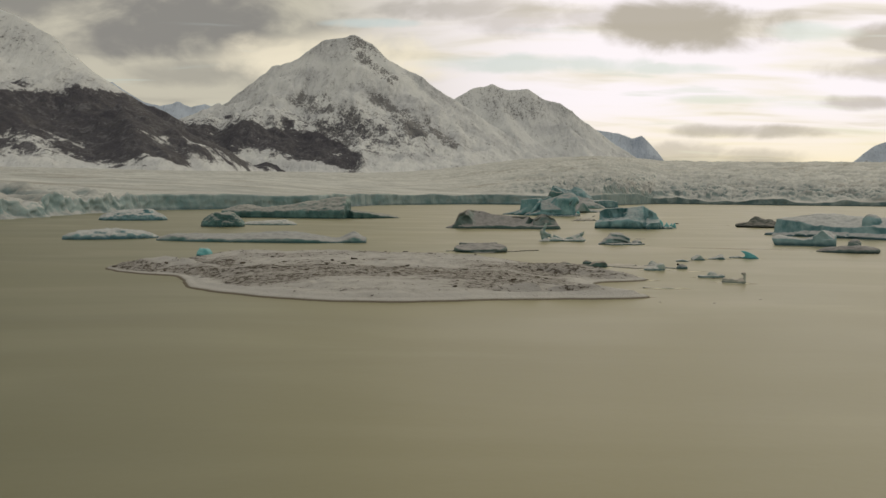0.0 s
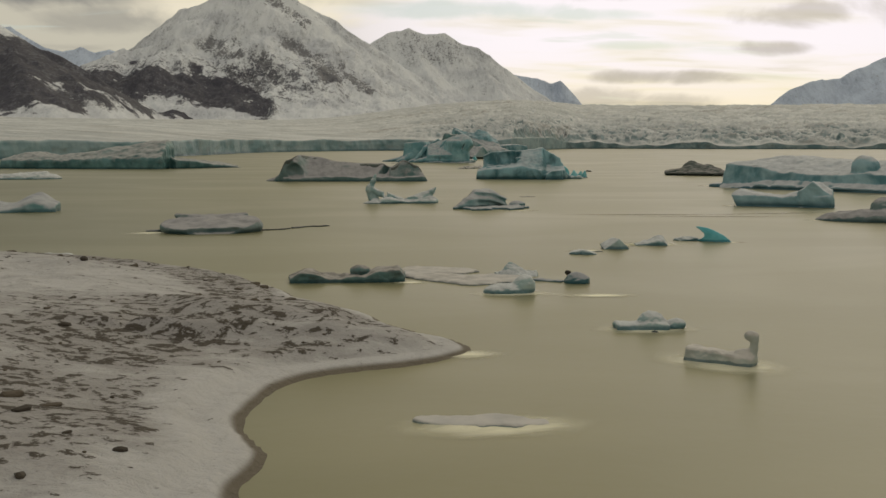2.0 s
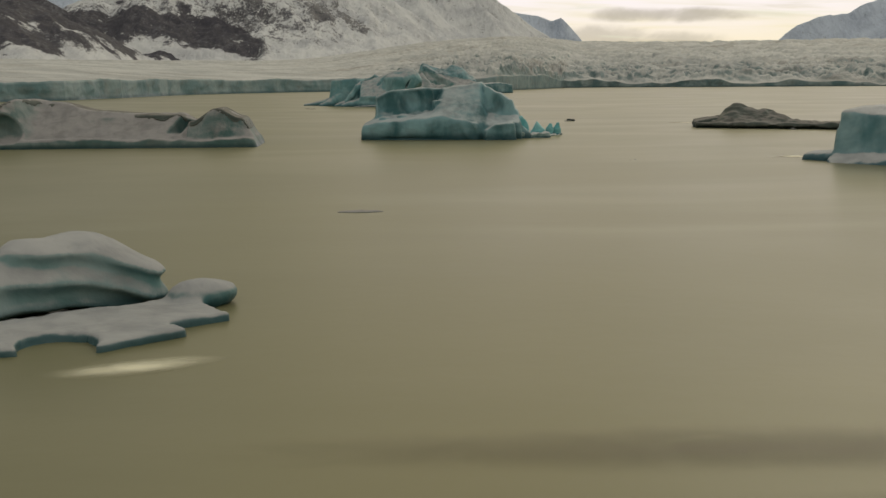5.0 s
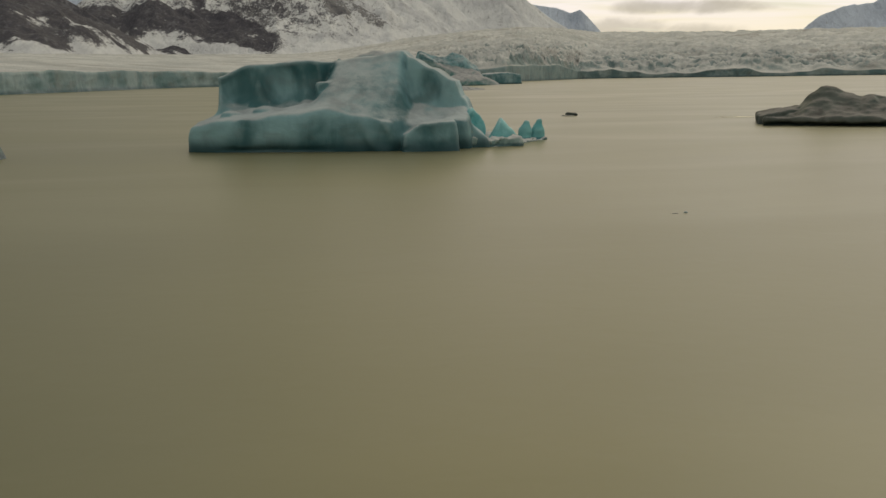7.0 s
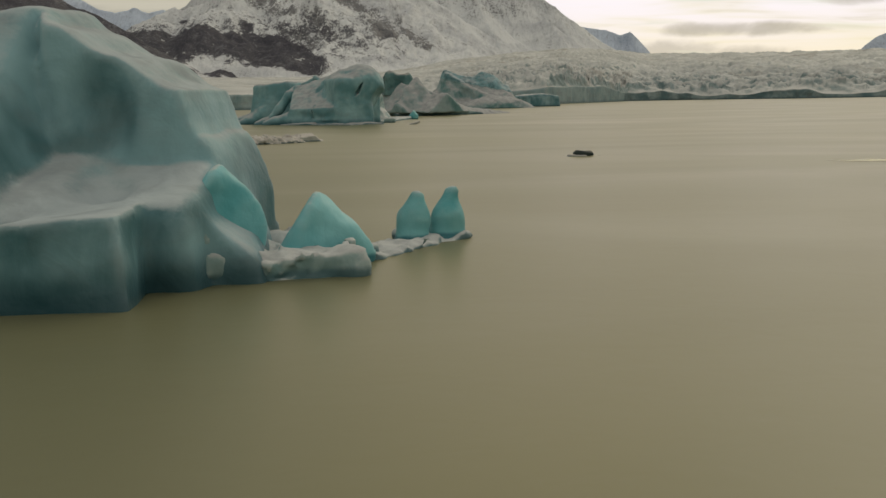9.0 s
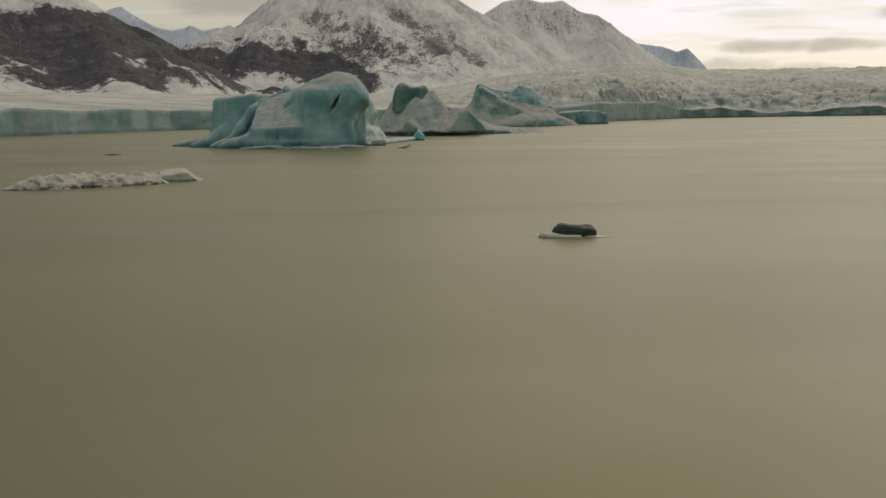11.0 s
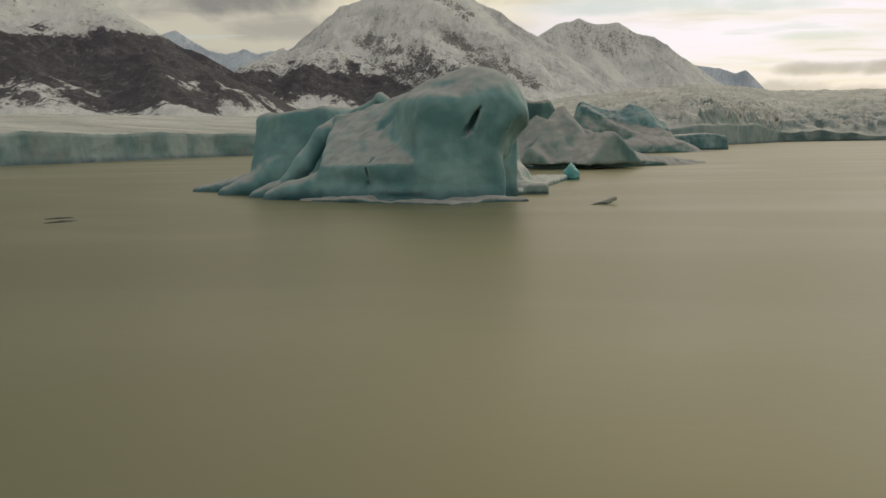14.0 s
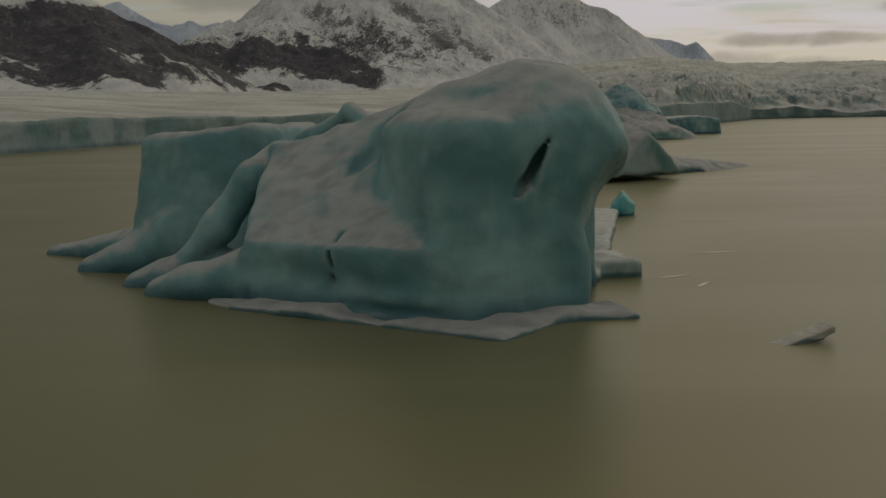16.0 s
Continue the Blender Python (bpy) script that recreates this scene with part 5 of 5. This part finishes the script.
    def wedge(u, v, z):
        top = hill(u, (-1.05, -0.3, 0.45, 0.75, 1.05), (0.12, 0.35, 0.66, 0.62, 0.2))
        return smax((np.abs(v) / 0.75 * top * 0.7 + z - top) * 0.75, np.maximum(np.abs(u) - 1.0, np.abs(v) - 0.6), 0.1)
    piece("ice_chunk", "grey-white wedge of ice", (34.4, 137.9), -8, wedge, (-1.3, -1.0, -0.3), (1.3, 1.0, 0.95), 0.035, M_CHUNK, 0.07, 1.6, 9.0)
    piece("ice_chunk", "small broken shard of ice", (28.75, 132.75), 12, lambda u, v, z: smax(blob(u, v, z, (0, 0, 0), (0.6, 0.34, 0.34)), z - 0.22 - 0.2 * u, 0.05), (-0.9, -0.6, -0.3), (0.9, 0.6, 0.6), 0.025, M_CHUNK, 0.06, 2.2, 10.0)
    piece("ice_chunk", "small curled shard of ice", (29.3, 132.45), -10, lambda u, v, z: smax(blob(u, v, z, (0, 0, 0), (0.5, 0.3, 0.36)), z - 0.22 + 0.25 * u, 0.05), (-0.8, -0.6, -0.3), (0.8, 0.6, 0.6), 0.025, M_CHUNK, 0.06, 2.2, 11.0)

    def fin(u, v, z):
        f = blob(u, v, z, (0.25, 0, 0.12), (1.55, 0.26, 0.62), 0, -24)
        f = smax(f, -blob(u, v, z, (-1.2, 0, 0.55), (1.0, 0.6, 0.42), 0, -10), 0.08)
        return f
    piece("ice_chunk", "leaning fin of clear turquoise ice", (38.9, 140.1), -32, fin, (-1.7, -0.6, -0.3), (1.9, 0.6, 1.3), 0.035, M_BLUE, 0.05, 1.6, 12.0)
    piece("ice_chunk", "low white ice beside a turquoise fin", (37.6, 140.9), -12, lambda u, v, z: blob(u, v, z, (0, 0, 0), (0.85, 0.35, 0.28)), (-1.2, -0.6, -0.3), (1.2, 0.6, 0.5), 0.03, M_CHUNK, 0.09, 2.2, 13.0)

    def lump(u, v, z):
        return smax(blob(u, v, z, (0.1, 0.1, 0.08), (0.58, 0.38, 0.31)), z - 0.30 + 0.10 * u, 0.05)
    ob = piece("ice_chunk", "dark silt-covered lump of ice with a pale ledge", (62.97, 297.0), 4, lump, (-1.1, -0.8, -0.3), (1.1, 0.8, 0.7), 0.025, M_DARK, 0.06, 2.0, 14.0)
    berg_part(ob, "ice_ledge", lambda u, v, z: smax(blob(u, v, z, (-0.3, -0.2, -0.02), (0.58, 0.30, 0.24), -6), z - 0.07 + 0.06 * u, 0.03), (-1.1, -0.7, -0.25), (0.6, 0.4, 0.3), 0.025, M_SHEET, "pale snowy ledge at the waterline", 0.04, 2.5)

    def rubble(u, v, z):
        f = smax(blob(u, v, z, (-0.3, 0, 0), (4.1, 1.1, 0.7)), z - 0.62, 0.1)
        return f + 0.34 * fbm(u, v, z, 1.3, 3, 0.5, True) - 0.1
    piece("ice_floe", "lumpy snow-covered ice floe with dark hollows", (41.2, 322.0), 36, rubble, (-5.0, -1.7, -0.3), (4.4, 1.7, 1.2), 0.06, M_SHEET, 0.1, 1.5, 15.0)

    def cap(u, v, z):
        top = hill(u, (-1.5, -0.4, 0.5, 1.4), (0.45, 0.66, 0.70, 0.15))
        return smax(block(u, v, z, (0, 0, 0.1), (1.45, 0.95, 0.8), 0.3, 6), (z - top + 0.25 * np.abs(v)) * 0.85, 0.1)
    piece("ice_floe", "smooth snow-topped piece of ice floe", (43.95, 325.9), 24, cap, (-1.8, -1.3, -0.3), (1.8, 1.3, 1.0), 0.045, M_SHEET, 0.07, 1.2, 16.0)
    piece("ice_chunk", "tilted sliver of grey ice", (51.8, 381.0), 24, lambda u, v, z: block(u, v, z, (0, 0, 0.08), (0.95, 0.3, 0.12), 0.05, 0, 14), (-1.2, -0.6, -0.3), (1.2, 0.6, 0.6), 0.03, M_SHEET, 0.06, 2.0, 17.0)

    def long_floe(u, v, z):
        top = hill(u, (-17, -14, -6, 4, 12, 14.5, 16.5), (0.3, 1.0, 1.0, 1.5, 0.7, 1.7, 1.0))
        f = smax(block(u, v, z, (0, 0, 0), (16.5, 5.5, 2.2), 0.5, 2), (z - top * (0.5 + 0.5 * smooth(v, -5, 1))) * 0.9, 0.2)
        f = smax(f, np.abs(v + 0.1 * u) - hill(u, (-17, -8, 6, 16.5), (1.5, 4.5, 5.0, 1.8)), 0.5)
        return np.maximum(f, -0.4 - z)
    berg("ice_floe", "long flat grey ice floe with a turned-up end", (-28.7, 174.0), 4, long_floe, (-18.5, -6.5, -0.5), (18, 6.5, 2.4), 0.16, M_GREY2, 0.2, 0.6, 18.0, "small ice on the lake")
    piece("ice_floe", "nearly sunken grey sheet of thin ice", (18.9, 94.7), -8, lambda u, v, z: smax(blob(u, v, z, (0, 0, 0), (1.6, 0.5, 0.5)) + 0.25 * fbm(u, v, u * 0, 1.5, 3), z - 0.06 - 0.03 * np.sin(3 * u), 0.03),
          (-2.1, -0.9, -0.3), (2.1, 0.9, 0.25), 0.035, M_SHEET, 0.02, 2.0, 19.0)
    piece("ice_floe", "narrow string of dark silty brash ice", (11.0, 152.4), 35, lambda u, v, z: smax(np.abs(v - 0.5 * np.sin(0.9 * u)) - 0.16 + 0.55 * fbm(u, v, u * 0, 1.1, 4), np.maximum(np.abs(u) - 3.2, z - 0.09), 0.03),
          (-3.5, -1.4, -0.3), (3.5, 1.4, 0.3), 0.06, M_DARK, 0.05, 1.5, 20.0)
    piece("ice_floe", "thin grey pan of ice near the dark slab", (8.6, 121.5), 5, lambda u, v, z: smax(blob(u, v, z, (0, 0, 0), (1.5, 0.7, 0.5)), z - 0.09, 0.04), (-1.8, -1.0, -0.3), (1.8, 1.0, 0.25), 0.04, M_GREY, 0.03, 1.6, 21.0)


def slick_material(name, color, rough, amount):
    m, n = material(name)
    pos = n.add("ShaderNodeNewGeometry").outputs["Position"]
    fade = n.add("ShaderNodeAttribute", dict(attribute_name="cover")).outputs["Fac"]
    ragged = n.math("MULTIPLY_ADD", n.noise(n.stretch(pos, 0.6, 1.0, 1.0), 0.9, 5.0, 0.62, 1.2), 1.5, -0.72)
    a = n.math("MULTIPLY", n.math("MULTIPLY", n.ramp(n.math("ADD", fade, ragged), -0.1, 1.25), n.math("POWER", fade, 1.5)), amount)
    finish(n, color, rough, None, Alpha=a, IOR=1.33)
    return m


# bright reflection of calm water beside ice, painted as a pale colour
M_SLICK = slick_material("pale_water_sheen", rgb(0.88, 0.84, 0.64), 0.45, 0.9)
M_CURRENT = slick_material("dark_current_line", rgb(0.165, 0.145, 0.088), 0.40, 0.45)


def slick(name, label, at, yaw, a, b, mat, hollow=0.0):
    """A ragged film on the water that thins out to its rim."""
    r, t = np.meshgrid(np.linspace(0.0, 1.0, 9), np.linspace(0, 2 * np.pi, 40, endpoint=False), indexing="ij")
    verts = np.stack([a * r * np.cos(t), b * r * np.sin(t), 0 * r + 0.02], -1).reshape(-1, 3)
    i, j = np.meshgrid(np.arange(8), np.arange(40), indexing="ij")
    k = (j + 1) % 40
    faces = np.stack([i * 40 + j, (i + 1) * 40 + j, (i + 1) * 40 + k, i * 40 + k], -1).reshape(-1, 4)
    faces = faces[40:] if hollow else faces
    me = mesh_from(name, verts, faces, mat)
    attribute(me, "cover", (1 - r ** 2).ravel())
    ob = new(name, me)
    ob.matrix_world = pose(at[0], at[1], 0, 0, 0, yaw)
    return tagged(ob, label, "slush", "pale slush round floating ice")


def slicks():
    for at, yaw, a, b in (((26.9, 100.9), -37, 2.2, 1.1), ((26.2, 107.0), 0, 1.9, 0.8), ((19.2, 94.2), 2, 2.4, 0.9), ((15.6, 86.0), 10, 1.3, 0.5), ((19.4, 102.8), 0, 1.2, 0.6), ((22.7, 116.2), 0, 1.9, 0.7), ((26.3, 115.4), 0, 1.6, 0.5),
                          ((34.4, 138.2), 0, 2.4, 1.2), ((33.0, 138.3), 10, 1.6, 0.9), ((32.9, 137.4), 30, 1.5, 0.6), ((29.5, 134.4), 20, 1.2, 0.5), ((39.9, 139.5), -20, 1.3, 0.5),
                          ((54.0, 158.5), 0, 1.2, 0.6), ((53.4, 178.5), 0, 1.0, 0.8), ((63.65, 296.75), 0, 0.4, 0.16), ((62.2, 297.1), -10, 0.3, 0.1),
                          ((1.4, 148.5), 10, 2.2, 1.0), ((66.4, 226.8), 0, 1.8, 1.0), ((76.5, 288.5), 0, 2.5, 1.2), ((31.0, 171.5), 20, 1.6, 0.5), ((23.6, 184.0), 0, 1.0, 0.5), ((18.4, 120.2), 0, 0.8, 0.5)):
        slick("slush", "pale painted sheen on still water beside ice", at, yaw, 1.25 * a, 1.5 * b, M_SLICK)
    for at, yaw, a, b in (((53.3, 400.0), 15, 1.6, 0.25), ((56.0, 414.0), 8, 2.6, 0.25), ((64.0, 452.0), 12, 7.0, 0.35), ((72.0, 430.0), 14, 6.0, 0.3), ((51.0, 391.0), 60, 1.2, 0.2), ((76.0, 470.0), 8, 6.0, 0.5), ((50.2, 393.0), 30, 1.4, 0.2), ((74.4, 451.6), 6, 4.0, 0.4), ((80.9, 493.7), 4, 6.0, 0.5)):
        slick("slush", "thin pale streak on the water", at, yaw, a, b, M_SLICK)
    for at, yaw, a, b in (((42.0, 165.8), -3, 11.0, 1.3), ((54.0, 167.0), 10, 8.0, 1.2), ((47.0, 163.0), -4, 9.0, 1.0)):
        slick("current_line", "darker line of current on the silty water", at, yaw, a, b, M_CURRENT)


def left_berg():    # smooth teal berg with a dark upright end
    def field(u, v, z):
        top = hill(u, (-2, 2, 8, 16, 24, 30, 33, 36), (2.5, 3.6, 2.8, 3.6, 5.0, 6.1, 6.2, 3.0))
        f = smax(block(u, v, z, (16, 5, 1.5), (18.5, 5.5, 5.5), 1.0, 2), z - top, 0.5)
        f = smax(f, (z - (2.2 + 0.55 * v)) * 0.8, 0.5)
        f = smin(f, smax(block(u, v, z, (40, 14, 0.6), (9, 3.0, 2.4), 0.4, 50), (z - 2.6 + 0.17 * (u - 33)) * 0.9, 0.2), 0.5)
        return floor_cut(f, z)
    berg("iceberg", "long teal iceberg with a tall rounded end", (-63.0, 323.0), -10.0, field, (-4, -3, -0.8), (50, 24, 7.6), 0.26, M_DEEP, 0.3, 0.25, 12.3, flutes=0.2, scallops=0.3)


def snow_island():
    """The wide low island of dirty snow-covered ice: a height field inside a soft outline."""
    x, y = np.arange(-42, 24, 0.2), np.arange(74, 148, 0.27)
    X, Y = np.meshgrid(x, y, indexing="ij")
    O = X * 0
    f = blob(X, Y, O, (-5.0, 106.0, 0), (19.5, 26.0, 9.0))
    f = smin(f, blob(X, Y, O, (-13.0, 120.5, 0), (17.0, 13.0, 9.0)), 3.0)
    f = smin(f, blob(X, Y, O, (4.0, 92.5, 0), (10.2, 9.5, 9.0)), 2.0)
    f = smin(f, blob(X, Y, O, (8.8, 103.4, 0), (10.8, 3.6, 5.0), 0), 2.0)
    f = smin(f, blob(X, Y, O, (9.0, 108.5, 0), (10.6, 6.5, 5.0), -38), 2.5)
    f = smin(f, blob(X, Y, O, (8.0, 86.2, 0), (8.4, 2.6, 5.0), 2), 2.0)
    f = smin(f, blob(X, Y, O, (-26.0, 108.5, 0), (10.0, 4.8, 5.0), -38), 3.0)
    f = smax(f, -blob(X, Y, O, (19.2, 94.6, 0), (5.6, 4.8, 5.0), 0), 1.2)
    f = f + 0.8 * fbm(X, Y, O, 0.16, 4)
    inside = np.clip(-f, 0, None)
    Z = 0.22 * smooth(inside, 0, 0.5) + 0.24 * smooth(inside, 0.9, 1.5) + 0.80 * smooth(inside, 0.9, 9) - 0.4 * smooth(f, 0.0, 0.8)
    Z = Z + smooth(inside, 0.5, 3) * (0.55 * fbm(X, Y, X * 0, 0.09, 3) + 0.34 * fbm(X * 0.5, Y, X * 0, 0.5, 4, 0.5, True) * smooth(fbm(X, Y, X * 0 + 2, 0.07, 2), -0.2, 0.2))
    verts = np.stack([X, Y, Z], -1).reshape(-1, 3)
    keep = (f < 1.2).ravel()
    faces = grid_faces(len(x), len(y))
    faces = faces[keep[faces].all(1)]
    used = np.unique(faces)
    remap = np.full(len(verts), -1)
    remap[used] = np.arange(len(used))
    # gravel lies in a strip behind the near shore, along the far rim and over the two points
    n1 = fbm(X * 0.6, Y, O + 4, 0.22, 4, 0.6)
    near = smooth(-np.abs(Y - 93.5 + 0.12 * X + 4.0 * n1), -9.0, -3.0) * smooth(-X, -14.5, -9.0)
    rim = smooth(-np.abs(inside - 2.2 + 1.2 * n1), -3.2, -0.7) * smooth(Y - 0.3 * X, 96, 102)
    point = smooth(-np.hypot((X - 9.0) / 8.5, (Y - 101) / 11.0), -1.0, -0.5)
    band = np.maximum(np.maximum(near, 0.95 * rim), 0.8 * point) * (0.45 + 0.75 * smooth(n1, -0.35, 0.25)) + 0.22 + 0.40 * smooth(fbm(X * 0.5, Y, O, 0.1, 3), -0.15, 0.3)
    band = np.clip(band, 0, 1) * smooth(inside + 0.5 * n1, np.interp(Y, (96, 102), (1.3, 0.25)), np.interp(Y, (96, 102), (2.6, 0.9)))
    m, n = material("snow_with_gravel")
    band_at = n.add("ShaderNodeAttribute", dict(attribute_name="gravel")).outputs["Fac"]
    pos = n.add("ShaderNodeNewGeometry").outputs["Position"]
    grit = n.noise(n.stretch(pos, 0.85, 1.0, 1.0), 2.6, 6.0, 0.68, 0.3)
    lumps = n.noise(n.stretch(pos, 0.6, 1.0, 1.0), 0.8, 6.0, 0.65, 0.9)
    fine = n.noise(pos, 9.0, 5.0, 0.7)
    edge = n.add("ShaderNodeSeparateXYZ", None, i0=pos).outputs[2]
    col = n.mix(n.ramp(n.math("MULTIPLY_ADD", lumps, 0.75, n.math("MULTIPLY", band_at, 0.35)), 0.34, 0.74), rgb(0.48, 0.465, 0.46), rgb(0.29, 0.272, 0.265))
    speck = n.math("MULTIPLY_ADD", band_at, 0.105, n.math("MULTIPLY_ADD", lumps, 0.24, n.math("MULTIPLY", grit, 0.66)))
    col = n.mix(n.ramp(speck, 0.548, 0.588), col, n.mix(fine, rgb(0.018, 0.014, 0.010), rgb(0.085, 0.066, 0.048)))
    col = n.mix(n.ramp(edge, 0.17, 0.05), col, rgb(0.12, 0.098, 0.07))
    finish(n, col, 0.8, n.math("MULTIPLY_ADD", fine, 0.2, n.math("MULTIPLY_ADD", lumps, 0.6, grit)), 0.22, 0.8)
    shell = mesh_from("ice_island", verts[used], remap[faces], m)
    attribute(shell, "gravel", band.ravel()[used])
    ob = new("ice_island", shell)
    tagged(ob, "broad low ice island covered in gravelly snow", "ice floe")
    # stones strewn over it, in the gravelly stretches
    stone, sn = material("brown_gravel_stone")
    finish(sn, sn.mix(sn.add("ShaderNodeObjectInfo").outputs["Random"], rgb(0.026, 0.019, 0.013), rgb(0.10, 0.078, 0.056)), 0.85)
    shapes = []
    for k in range(5):
        v, q = skin(lambda a, b, c: blob(a, b, c, (0, 0, 0.1), (0.5, 0.4, 0.3)) + 0.28 * fbm(a + 5 * k, b, c, 1.6, 2), (-0.8, -0.8, -0.4), (0.8, 0.8, 0.7), 0.2)
        shapes.append(mesh_from("stone", v, q, stone, False))
    rnd = np.random.RandomState(11)
    spots = np.argwhere((inside > 0.7) & (band > 0.42) & (Y < 132))
    spots = spots[rnd.permutation(len(spots))[:290]]
    for k, (i, j) in enumerate(spots):
        st = new("stone", shapes[k % 5])
        st.parent = ob
        size = 0.12 + 0.40 * rnd.rand() ** 3
        st.matrix_local = pose(X[i, j], Y[i, j], Z[i, j] - 0.04 * size, 0, 0, rnd.rand() * 360) @ Matrix.Diagonal((size * 1.4, size, size * (0.6 + 0.5 * rnd.rand()), 1))


arch_berg()
table_berg()
hump_berg()
crest_berg()
rib_berg()
saddle_berg()
low_dark_berg()
wedge_berg()
slope_berg()
knob_berg()
cradle_berg()
ribbed_berg()
left_berg()
silty_floe()
small_bergs()
near_pieces()
slicks()
snow_island()
